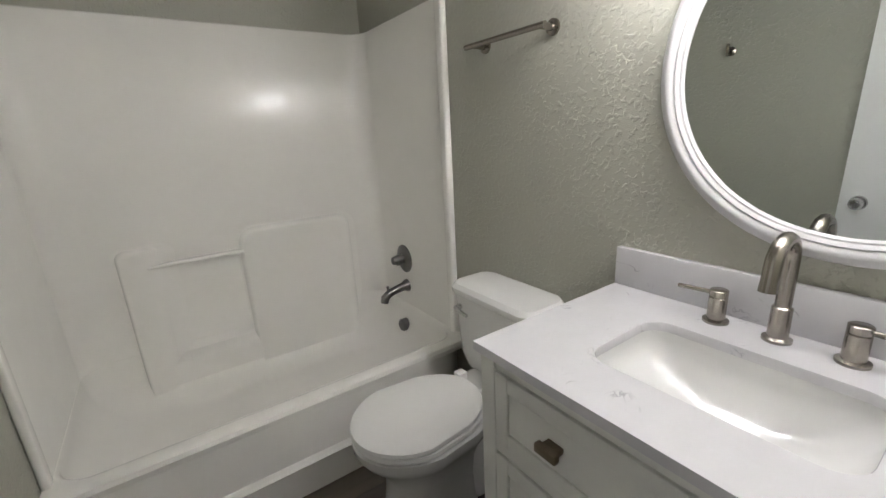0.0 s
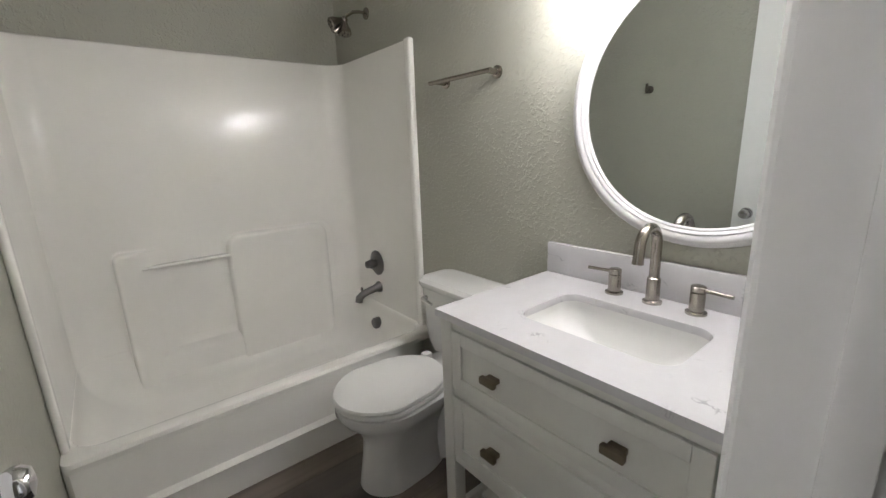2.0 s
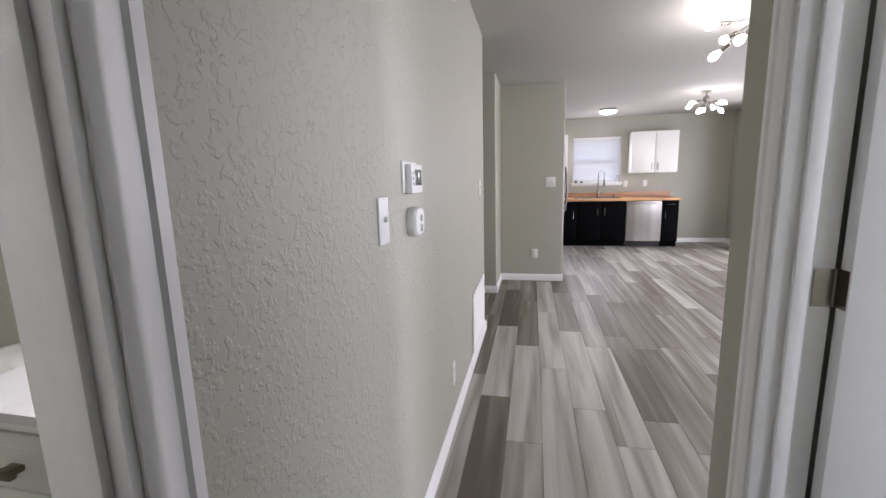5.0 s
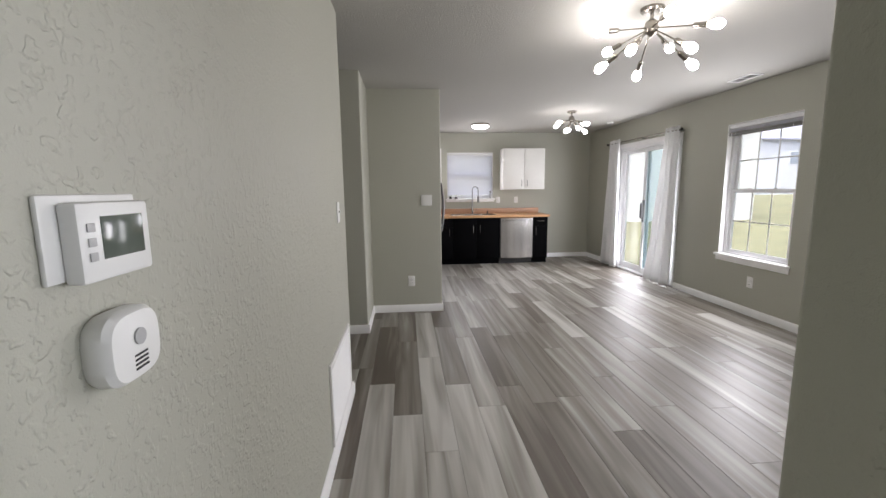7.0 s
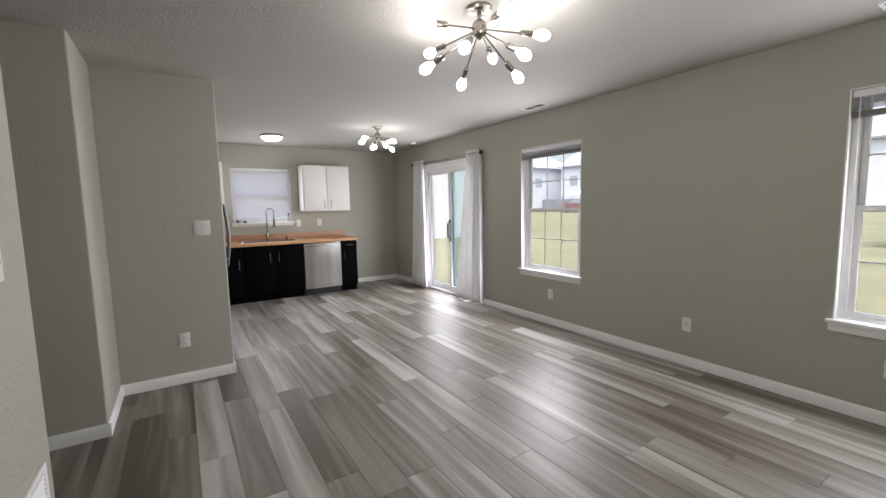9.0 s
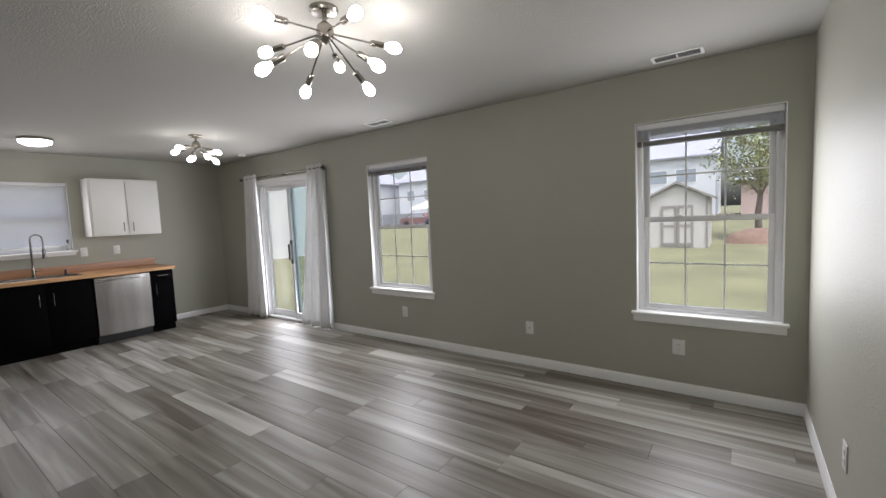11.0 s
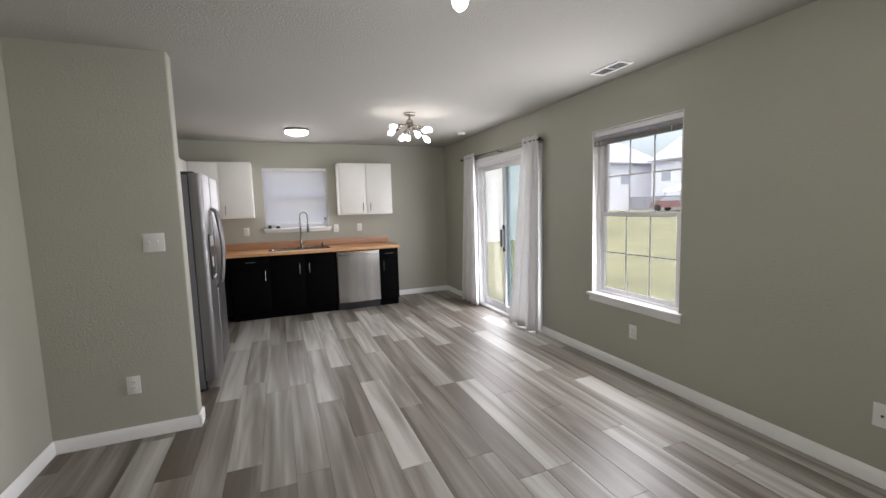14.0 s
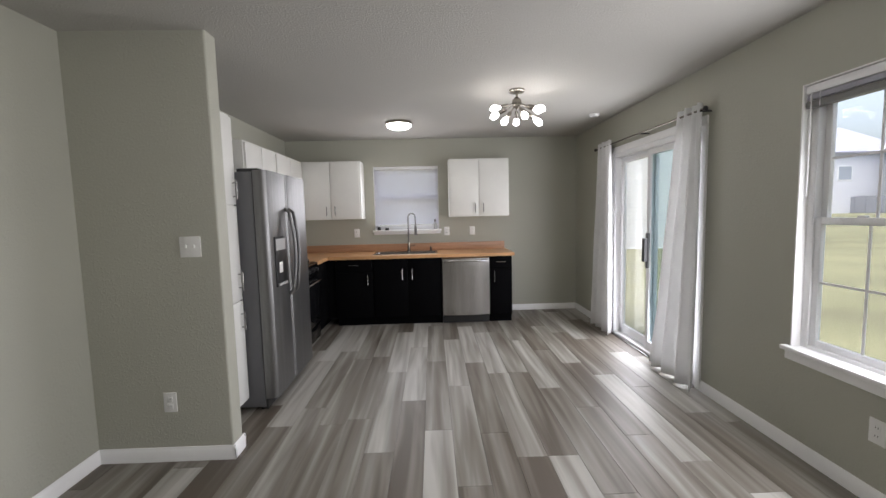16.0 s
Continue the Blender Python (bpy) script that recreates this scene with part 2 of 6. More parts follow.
DARK = material("dark slot", (0.02, 0.02, 0.02), 0.7)
VINYL = material("white window vinyl", (0.80, 0.80, 0.81), 0.35, var=0.02)
BLINDDARK = material("grey blind rail", (0.16, 0.155, 0.15), 0.5)
SLAT = fabric("white blind slat", (0.90, 0.90, 0.94), 0.75)
CURTAIN = fabric("white curtain cloth", (0.86, 0.86, 0.86), 0.2)
PANE = pane_material("window glass", (0.93, 0.95, 0.95))
TINTED = pane_material("sliding door glass with screen", (0.75, 0.83, 0.85))
BULB = glowing("lit frosted bulb", (1.0, 0.96, 0.91), BULB_GLOW)
# the same bulb with a weaker glow, for the kitchen fixture
DIMBULB = glowing("lit dimmer frosted bulb", (1.0, 0.96, 0.91), DIM_BULB_GLOW)
SHADE = glowing("lit frosted shade", (1.0, 0.975, 0.93), SHADE_GLOW)
DOME = glowing("lit dome diffuser", (1.0, 0.97, 0.92), DOME_GLOW)


# ---- builders ----
def box(bm, x0, x1, y0, y1, z0, z1, bevel=0.0, seg=2):
    c = [(x, y, z) for x in sorted((x0, x1)) for y in sorted((y0, y1)) for z in sorted((z0, z1))]
    v = [bm.verts.new(p) for p in c]
    f = [bm.faces.new([v[i] for i in q]) for q in ((0, 1, 3, 2), (4, 6, 7, 5), (0, 4, 5, 1), (2, 3, 7, 6), (0, 2, 6, 4), (1, 5, 7, 3))]
    if bevel:
        bmesh.ops.bevel(bm, geom=list({e for q in f for e in q.edges}), offset=bevel, segments=seg, profile=0.5, affect="EDGES")
    return bm


def rod(bm, a, b, r0, r1=None, seg=14):
    """A round bar from a to b."""
    a, b = Vector(a), Vector(b)
    m = Matrix.Translation((a + b) / 2) @ (b - a).to_track_quat("Z", "Y").to_matrix().to_4x4()
    bmesh.ops.create_cone(bm, cap_ends=True, segments=seg, radius1=r0, radius2=r0 if r1 is None else r1, depth=(b - a).length, matrix=m)
    return bm


def ball(bm, c, r, squash=1.0, u=16, v=10):
    bmesh.ops.create_uvsphere(bm, u_segments=u, v_segments=v, radius=r, matrix=Matrix.Translation(c) @ Matrix.Diagonal((1, 1, squash, 1)))
    return bm


def loft(bm, rings, cap0=True, cap1=True):
    """Skin closed rings of equal count."""
    vs = [[bm.verts.new(p) for p in ring] for ring in rings]
    k = len(vs[0])
    for a, b in zip(vs, vs[1:]):
        for i in range(k):
            bm.faces.new((a[i], a[(i + 1) % k], b[(i + 1) % k], b[i]))
    if cap0:
        bm.faces.new(vs[0][::-1])
    if cap1:
        bm.faces.new(vs[-1])
    return bm


def sweep(bm, pts, r, seg=12):
    """A tube along a path; r is one radius or one for each point."""
    pts = [Vector(p) for p in pts]
    rs = r if isinstance(r, (list, tuple)) else [r] * len(pts)
    rings, side = [], None
    for i, p in enumerate(pts):
        d = (pts[min(i + 1, len(pts) - 1)] - pts[max(i - 1, 0)]).normalized()
        if side is None:
            side = d.orthogonal().normalized()
        side = (side - d * side.dot(d)).normalized()
        up = d.cross(side)
        rings.append([p + (side * math.cos(2 * math.pi * k / seg) + up * math.sin(2 * math.pi * k / seg)) * rs[i] for k in range(seg)])
    return loft(bm, rings)


def rounded(x0, x1, y0, y1, z, r, n=5):
    """A ring of points round a rounded rectangle at height z."""
    pts = []
    for cx, cy, a in ((x1 - r, y1 - r, 0), (x0 + r, y1 - r, 90), (x0 + r, y0 + r, 180), (x1 - r, y0 + r, 270)):
        for i in range(n + 1):
            t = radians(a + 90 * i / n)
            pts.append((cx + r * math.cos(t), cy + r * math.sin(t), z))
    return pts


def mesh_of(name, bm, mat, smooth=True):
    bmesh.ops.recalc_face_normals(bm, faces=bm.faces)
    me = bpy.data.meshes.new(name)
    bm.to_mesh(me)
    bm.free()
    if mat:
        me.materials.append(mat)
    if smooth:
        me.polygons.foreach_set("use_smooth", [True] * len(me.polygons))
        me.set_sharp_from_angle(angle=radians(35))
    return me


def part(name, bm, mat, parent, label="", smooth=True):
    ob = new(name, mesh_of(name, bm, mat, smooth))
    if parent is not None:
        ob.parent = parent
        ob.matrix_parent_inverse = parent.matrix_basis.inverted()
    if label:
        ob["label"] = label
    return ob


def thing(name, at, label, category, group="", kind=""):
    """An empty at a thing's base, to which its parts belong."""
    ob = new(name)
    ob.empty_display_size = 0.05
    ob.matrix_basis = Matrix.Translation(at)
    return tagged(ob, label, category, group, kind)


def solid(name, bm, mat, label, category, kind="structure", smooth=True):
    return tagged(part(name, bm, mat, None, "", smooth), label, category, "", kind)


def B(*a, **k):
    return box(bmesh.new(), *a, **k)


def R(*a, **k):
    return rod(bmesh.new(), *a, **k)


# ---- structure ----
ZC = 2.44
XM, XW, YB0, YB1 = 1.065, -0.46, -0.262, 2.19      # bathroom
YH, YS, XL = -0.37, -1.33, 1.24                     # hall north, hall south, living room west
YW, XE = -4.40, 8.755                               # window wall, kitchen end wall


def wall(name, along, t0, t1, a0, a1, openings, label, z0=-0.05, z1=ZC, paint=None):
    """A wall slab with openings (a0, a1, z0, z1) cut through it."""
    bm = bmesh.new()

    def slab(p, q, lo, hi):
        if q - p > 1e-4 and hi - lo > 1e-4:
            if along == "x":
                box(bm, p, q, t0, t1, lo, hi)
            else:
                box(bm, t0, t1, p, q, lo, hi)

    at = a0
    for o0, o1, lo, hi in sorted(openings):
        slab(at, o0, z0, z1)
        slab(o0, o1, z0, lo)
        slab(o0, o1, hi, z1)
        at = o1
    slab(at, a1, z0, z1)
    return solid(name, bm, paint or WALL, label, "wall", smooth=False)


def corner_wall(name, x0, x1, y0, y1, corners, label):
    """A wall with bullnose upright edges."""
    bm = B(x0, x1, y0, y1, -0.05, ZC)
    up = [e for e in bm.edges if abs(e.verts[0].co.z - e.verts[1].co.z) > 1 and any(abs(e.verts[0].co.x - x) + abs(e.verts[0].co.y - y) < 0.005 for x, y in corners)]
    bmesh.ops.bevel(bm, geom=up, offset=0.012, segments=4, profile=0.5, affect="EDGES")
    return solid(name, bm, WALL, label, "wall")


BATHDOOR = (-0.43, 0.235, 0, 2.04)
ROOMDOOR = (0.26, 1.02, 0, 2.04)
WIN_1, WIN_2, WIN_3 = (4.30, 5.20), (1.365, 2.27), (-2.457, -1.56)
SLIDER = (6.02, 7.55)
WZ0, WZ1 = 0.60, 2.062
GREY = "warm grey painted drywall wall with knockdown texture"
wall("wall_hall_north", "x", YH, YB0, -1.6, 3.40, [BATHDOOR], GREY, paint=ROUGHWALL)
corner_wall("wall_hall_end", 3.40, 3.43, YH, 2.2, [(3.43, YH)], GREY)
wall("wall_hall_south", "x", YS - 0.12, YS, -1.6, XL - 0.12, [ROOMDOOR], GREY, paint=ROUGHWALL)
corner_wall("wall_hall_corner", XL - 0.12, XL, YS - 0.12, YS, [(XL, YS)], GREY)
wall("wall_living_west", "y", XL - 0.12, XL, YW, YS - 0.12, [], GREY)
wall("wall_south", "x", YW - 0.13, YW, -1.6, XE + 0.12, [(-1.15, -0.30, WZ0, WZ1), (-0.15, 0.70, WZ0, WZ1), (*WIN_1, WZ0, WZ1), (*WIN_2, WZ0, WZ1), (*SLIDER, -0.02, 2.03)], GREY)
wall("wall_east", "y", XE, XE + 0.12, YW, 2.3, [(*WIN_3, 1.19, 2.073)], GREY)
corner_wall("wall_entry_east", 4.63, 4.75, YH, 2.2, [(4.63, YH)], GREY)
wall("wall_kitchen_north", "x", YH, YB0, 4.75, XE, [], GREY)
corner_wall("wall_kitchen_stub", 5.30, 5.42, -1.15, YH - 0.001, [(5.30, -1.15), (5.42, -1.15)], GREY)
wall("wall_entry_north", "x", 2.2, 2.3, 3.40, 4.75, [], GREY)
wall("wall_bath_east", "y", XM, XM + 0.11, YB0, 2.3, [], GREY, paint=ROUGHWALL)
wall("wall_bath_west", "y", XW - 0.11, XW, YB0, 2.3, [], GREY, paint=ROUGHWALL)
wall("wall_bath_north", "x", YB1, 2.3, XW, XM, [], GREY, paint=ROUGHWALL)
wall("wall_hall_west", "y", -1.6, -1.5, YS, YH, [], GREY)
wall("wall_bedroom_west", "y", -1.6, -1.5, YW, YS - 0.12, [], GREY)
solid("ceiling", B(-1.6, XE + 0.12, YW - 0.13, 2.3, ZC, ZC + 0.12), CEIL, "white ceiling with stippled knockdown texture", "ceiling", smooth=False)
floor = solid("floor", B(-1.6, XE + 0.12, YW - 0.13, 2.3, -0.15, -0.012), SUBFLOOR, "grey oak vinyl plank floor", "floor", smooth=False)


def profile_strip(bm, a, b, out, height=0.083, depth=0.014):
    """A moulded skirting board from a to b (plan points), its face turned towards out."""
    prof = [(0, 0), (depth, 0), (depth, height * 0.72), (depth * 0.75, height * 0.8), (depth * 0.55, height * 0.92), (depth * 0.3, height), (0, height)]
    o = Vector((*out, 0))
    return loft(bm, [[Vector((*p, 0)) + o * d + Vector((0, 0, h)) for d, h in prof] for p in (a, b)])


SKIRT = [
    ((0.31, YH), (3.43, YH), (0, -1)), ((3.43, YH - 0.014), (3.43, 2.2), (1, 0)),
    ((XL, YW), (XL, YS + 0.014), (1, 0)), ((XL, YS), (1.09, YS), (0, 1)),
    ((XL, YW), (SLIDER[0] - 0.06, YW), (0, 1)), ((SLIDER[1] + 0.06, YW), (XE, YW), (0, 1)),
    ((XE, YW), (XE, -3.37), (-1, 0)), ((4.63, YH - 0.014), (4.63, 2.2), (-1, 0)), ((4.63, YH), (5.30, YH), (0, -1)),
    ((5.30, YH), (5.30, -1.164), (-1, 0)), ((5.286, -1.15), (5.434, -1.15), (0, -1)), ((5.42, -1.164), (5.42, -1.0), (1, 0)),
    ((-1.5, YS), (0.19, YS), (0, 1)), ((-1.5, YH), (-0.5, YH), (0, -1)),
    ((XM, YB0), (XM, 1.40), (-1, 0)), ((XW, YB0), (XW, 1.28), (1, 0)), ((3.43, 2.2), (4.63, 2.2), (0, -1)),
]
for a, b, out in SKIRT:
    solid("baseboard", profile_strip(bmesh.new(), a, b, out), TRIM, "white moulded baseboard along the wall", "baseboard")


def casing(name, opening, y, out, label):
    """Moulded door casing round an opening in a wall along x."""
    x0, x1, _, top = opening
    w = 0.066
    prof = [(0, 0), (0, 0.010), (0.01, 0.016), (0.02, 0.016), (0.026, 0.012), (0.045, 0.012), (0.05, 0.017), (w, 0.017), (w, 0)]
    ob = thing(name, (x0, y, 0), label, "door casing", kind="structure")
    for side, x in ((-1, x0 + 0.006), (1, x1 - 0.006)):
        part("jamb_casing", loft(bmesh.new(), [[(x + side * u, y + out * d, z) for u, d in prof] for z in (0, top)]), TRIM, ob)
    part("head_casing", loft(bmesh.new(), [[(x, y + out * d, top - 0.006 + u) for u, d in prof] for x in (x0 - w + 0.006, x1 + w - 0.006)]), TRIM, ob)
    return ob


def door_frame(name, opening, y0, y1, stop_y, label):
    """Flat jambs with stops lining an opening."""
    x0, x1, _, top = opening
    ob = thing(name, (x0, y0, 0), label, "door frame", kind="structure")
    e = 0.003
    part("jamb", B(x0, x0 + 0.018, y0 - e, y1 + e, 0, top, bevel=0.001), TRIM, ob)
    part("jamb", B(x1 - 0.018, x1, y0 - e, y1 + e, 0, top, bevel=0.001), TRIM, ob)
    part("head_jamb", B(x0 + 0.018, x1 - 0.018, y0 - e, y1 + e, top - 0.018, top, bevel=0.001), TRIM, ob)
    for x in (x0 + 0.018, x1 - 0.03):
        part("door_stop", B(x, x + 0.012, stop_y, stop_y + 0.032, 0, top - 0.018, bevel=0.002), TRIM, ob)
    return ob


casing("bath_door_casing", BATHDOOR, YH, -1, "white moulded casing round the bathroom doorway")
casing("bath_inner_casing", BATHDOOR, YB0, 1, "white moulded casing inside the bathroom doorway")
bath_frame = door_frame("bath_door_frame", BATHDOOR, YH, YB0, -0.35, "white painted bathroom door frame with steel strike plate")
casing("bedroom_door_casing", ROOMDOOR, YS, 1, "white moulded casing round the bedroom doorway")
bed_frame = door_frame("bedroom_door_frame", ROOMDOOR, YS - 0.12, YS, -1.40, "white painted bedroom door frame")
strike = part("strike_plate", B(0.2155, 0.217, -0.308, -0.2585, 0.868, 0.926, bevel=0.0005), SATIN, bath_frame, "satin steel strike plate")
part("strike_hole", B(0.2148, 0.2155, -0.291, -0.277, 0.886, 0.908), DARK, strike)
for z in (0.875, 0.919):
    part("screw", R((0.2147, -0.284, z), (0.2155, -0.284, z), 0.003), DARK, strike)


def slab_door(name, hinge, width, thick, direction, side, label, knob=True):
    """A smooth slab door open along direction from its hinge; side is where its thickness lies."""
    hx, hy = hinge
    dx, dy = direction
    sx, sy = side
    ob = thing(name, (hx, hy, 0), label, "door", kind="structure")
    x0, x1 = sorted((hx, hx + dx * width + sx * thick))
    y0, y1 = sorted((hy, hy + dy * width + sy * thick))
    part("leaf", B(x0, x1, y0, y1, 0.012, 2.03, bevel=0.002), TRIM, ob)
    if knob:
        c = Vector((hx + dx * (width - 0.065), hy + dy * (width - 0.065), 0.915))
        for s, base in ((1, thick), (-1, 0.0)):
            o = Vector((sx, sy, 0)) * s
            p = c + Vector((sx, sy, 0)) * base
            kn = part("door_knob", R(p, p + o * 0.008, 0.032, 0.028, 24), CHROME, ob, "chrome door knob")
            bm = bmesh.new()
            prof = [(0.008, 0.012), (0.02, 0.012), (0.026, 0.021), (0.036, 0.026), (0.046, 0.025), (0.054, 0.019), (0.057, 0.008)]
            sweep(bm, [p + o * d for d, _ in prof], [r for _, r in prof], 20)
            part("knob_grip", bm, CHROME, kn)
    return ob


slab_door("bath_door", (-0.385, -0.256), 0.66, 0.035, (0, 1), (-1, 0), "white slab bathroom door standing open against the wall")
bed_door = slab_door("bedroom_door", (1.0, -1.462), 0.72, 0.035, (0, -1), (-1, 0), "white slab bedroom door standing open into the room", knob=False)
for z in (0.25, 1.05, 1.82):
    hg = part("hinge", R((1.003, -1.456, z - 0.045), (1.003, -1.456, z + 0.045), 0.006), NICKEL, bed_door, "satin nickel butt hinge")
    part("hinge_leaf", B(0.998, 1.0012, -1.45, -1.412, z - 0.045, z + 0.045), NICKEL, hg)
    part("hinge_leaf", B(0.968, 1.0, -1.4615, -1.4600, z - 0.045, z + 0.045), NICKEL, hg)


# ---- windows ----
def double_hung(name, x0, x1, label, drop=0.175):
    """A double-hung vinyl window in the south wall, with grids and a moulded sill."""
    z0, z1, y = WZ0, WZ1, YW
    ob = thing(name, ((x0 + x1) / 2, y, z0), label, "window", kind="structure")
    for a, b in ((x0, x0 + 0.008), (x1 - 0.008, x1)):
        part("side_lining", B(a, b, y - 0.13, y + 0.0015, z0, z1), TRIM, ob)
    part("head_lining", B(x0 + 0.008, x1 - 0.008, y - 0.13, y - 0.001, z1 - 0.008, z1), TRIM, ob)
    f0, f1 = y - 0.125, y - 0.05
    fr = bmesh.new()
    for a, b, c, d in ((x0 + 0.008, x0 + 0.05, z0, z1 - 0.008), (x1 - 0.05, x1 - 0.008, z0, z1 - 0.008), (x0 + 0.05, x1 - 0.05, z1 - 0.05, z1 - 0.008), (x0 + 0.05, x1 - 0.05, z0, z0 + 0.03)):
        box(fr, a, b, f0, f1, c, d, bevel=0.003)
    part("window_frame", fr, VINYL, ob)
    a, b = x0 + 0.05, x1 - 0.05
    zm = 1.325
    for nm, lo, hi, yy in (("upper_sash", zm - 0.02, z1 - 0.05, y - 0.105), ("lower_sash", z0 + 0.03, zm + 0.02, y - 0.075)):
        sb = bmesh.new()
        s = 0.035
        for p, q, c, d in ((a, a + s, lo, hi), (b - s, b, lo, hi), (a + s, b - s, lo, lo + s), (a + s, b - s, hi - s, hi)):
            box(sb, p, q, yy - 0.014, yy + 0.014, c, d, bevel=0.003)
        sash = part(nm, sb, VINYL, ob)
        gx, gz = [a + s + (b - a - 2 * s) * k / 3 for k in (1, 2)], (lo + hi) / 2
        for g in gx:
            part("grid_bar", B(g - 0.006, g + 0.006, yy - 0.003, yy + 0.003, lo + s, hi - s), VINYL, sash)
        part("grid_bar", B(a + s, b - s, yy - 0.0035, yy + 0.0035, gz - 0.006, gz + 0.006), VINYL, sash)
        pane = part("pane", B(a + s - 0.004, b - s + 0.004, yy - 0.0062, yy - 0.0042, lo + s - 0.004, hi - s + 0.004), PANE, sash, smooth=False)
        pane.visible_shadow = False
    for k in (0.3, 0.7):
        part("sash_lock", B(a + (b - a) * k - 0.02, a + (b - a) * k + 0.02, y - 0.086, y - 0.062, zm + 0.02, zm + 0.03, bevel=0.003), VINYL, ob)
    st = bmesh.new()
    box(st, x0 - 0.03, x1 + 0.03, y, y + 0.04, z0 - 0.012, z0 + 0.012, bevel=0.005, seg=3)
    box(st, x0 + 0.008, x1 - 0.008, y - 0.05, y + 0.002, z0 + 0.001, z0 + 0.011)
    part("window_sill", st, TRIM, ob)
    part("sill_apron", B(x0 - 0.02, x1 + 0.02, y, y + 0.016, z0 - 0.068, z0 - 0.013, bevel=0.006), TRIM, ob)
    bl = thing("window_blind", ((x0 + x1) / 2, y - 0.03, z1 - 0.008), "raised white slatted blind with grey rail at the window head", "blind", "raised blinds")
    part("headrail", B(x0 + 0.014, x1 - 0.014, y - 0.045, y - 0.006, z1 - 0.055, z1 - 0.012, bevel=0.003), VINYL, bl)
    for i in range(9):
        z = z1 - 0.06 - i * (drop - 0.105) / 9
        part("slat", B(x0 + 0.016, x1 - 0.016, y - 0.040, y - 0.012, z - 0.0016, z), SLAT, bl, smooth=False)
    part("bottom_rail", B(x0 + 0.014, x1 - 0.014, y - 0.048, y - 0.004, z1 - drop, z1 - drop + 0.036, bevel=0.004), BLINDDARK, bl, "dark grey rail")
    for x in (x0 + 0.1, x1 - 0.1):
        part("ladder_cord", R((x, y - 0.0035, z1 - 0.13), (x, y - 0.0035, z1 - 0.05), 0.002, seg=6), VINYL, bl)
    part("tilt_wand", R((x1 - 0.05, y - 0.002, z1 - 0.6), (x1 - 0.05, y - 0.004, z1 - 0.05), 0.003, seg=6), VINYL, bl)
    return ob


double_hung("window_1", *WIN_1, "white double-hung vinyl window with colonial grids over a lawn", 0.13)
double_hung("window_4", -1.15, -0.30, "white double-hung vinyl window in the bedroom")
double_hung("window_5", -0.15, 0.70, "white double-hung vinyl window in the bedroom")
double_hung("window_2", *WIN_2, "white double-hung vinyl window with colonial grids facing a shed")


def kitchen_window():
    y0, y1, z0, z1, x = *WIN_3, 1.19, 2.073, XE
    ob = thing("window_3", (x, (y0 + y1) / 2, z0), "white vinyl window behind a lowered blind above the sink", "window", kind="structure")
    fr = bmesh.new()
    for a, b, c, d in ((y0 + 0.004, y0 + 0.05, z0, z1), (y1 - 0.05, y1 - 0.004, z0, z1), (y0 + 0.05, y1 - 0.05, z1 - 0.05, z1), (y0 + 0.05, y1 - 0.05, z0, z0 + 0.05), (y0 + 0.05, y1 - 0.05, 1.60, 1.65)):
        box(fr, x + 0.06, x + 0.115, a, b, c, d, bevel=0.003)
    part("window_frame", fr, VINYL, ob)
    for a, b in ((y0, y0 + 0.006), (y1 - 0.006, y1)):
        part("side_lining", B(x - 0.0015, x + 0.06, a, b, z0, z1), TRIM, ob)
    for lo, hi in ((z0 + 0.05, 1.60), (1.65, z1 - 0.05)):
        p = part("pane", B(x + 0.085, x + 0.087, y0 + 0.05, y1 - 0.05, lo, hi), PANE, ob, smooth=False)
        p.visible_shadow = False
    part("window_sill", B(x - 0.075, x + 0.06, y0 - 0.03, y1 + 0.03, z0 - 0.022, z0 + 0.004, bevel=0.005), TRIM, ob)
    part("sill_apron", B(x - 0.016, x, y0 - 0.02, y1 + 0.02, z0 - 0.06, z0 - 0.0225, bevel=0.004), TRIM, ob)
    bl = thing("window_blind", (x + 0.02, (y0 + y1) / 2, z1), "lowered white slatted blind glowing with daylight", "blind", "lowered blind")
    part("headrail", B(x + 0.004, x + 0.05, y0 + 0.01, y1 - 0.01, z1 - 0.045, z1 - 0.002, bevel=0.003), VINYL, bl)
    n = 34
    first = None
    for i in range(n):
        z = z1 - 0.06 - i * (z1 - 0.06 - 1.275) / (n - 1)
        if first is None:
            first = mesh_of("slat", B(-0.0008, 0.0008, y0 + 0.014, y1 - 0.014, -0.0125, 0.0125), SLAT, False)
        s = new("slat", first)
        s.parent = bl
        s.matrix_parent_inverse = bl.matrix_basis.inverted()
        s.matrix_basis = pose(x + 0.024, 0, z, 0, 24, 0)
    part("bottom_rail", B(x + 0.01, x + 0.038, y0 + 0.012, y1 - 0.012, 1.235, 1.258, bevel=0.003), VINYL, bl)


kitchen_window()


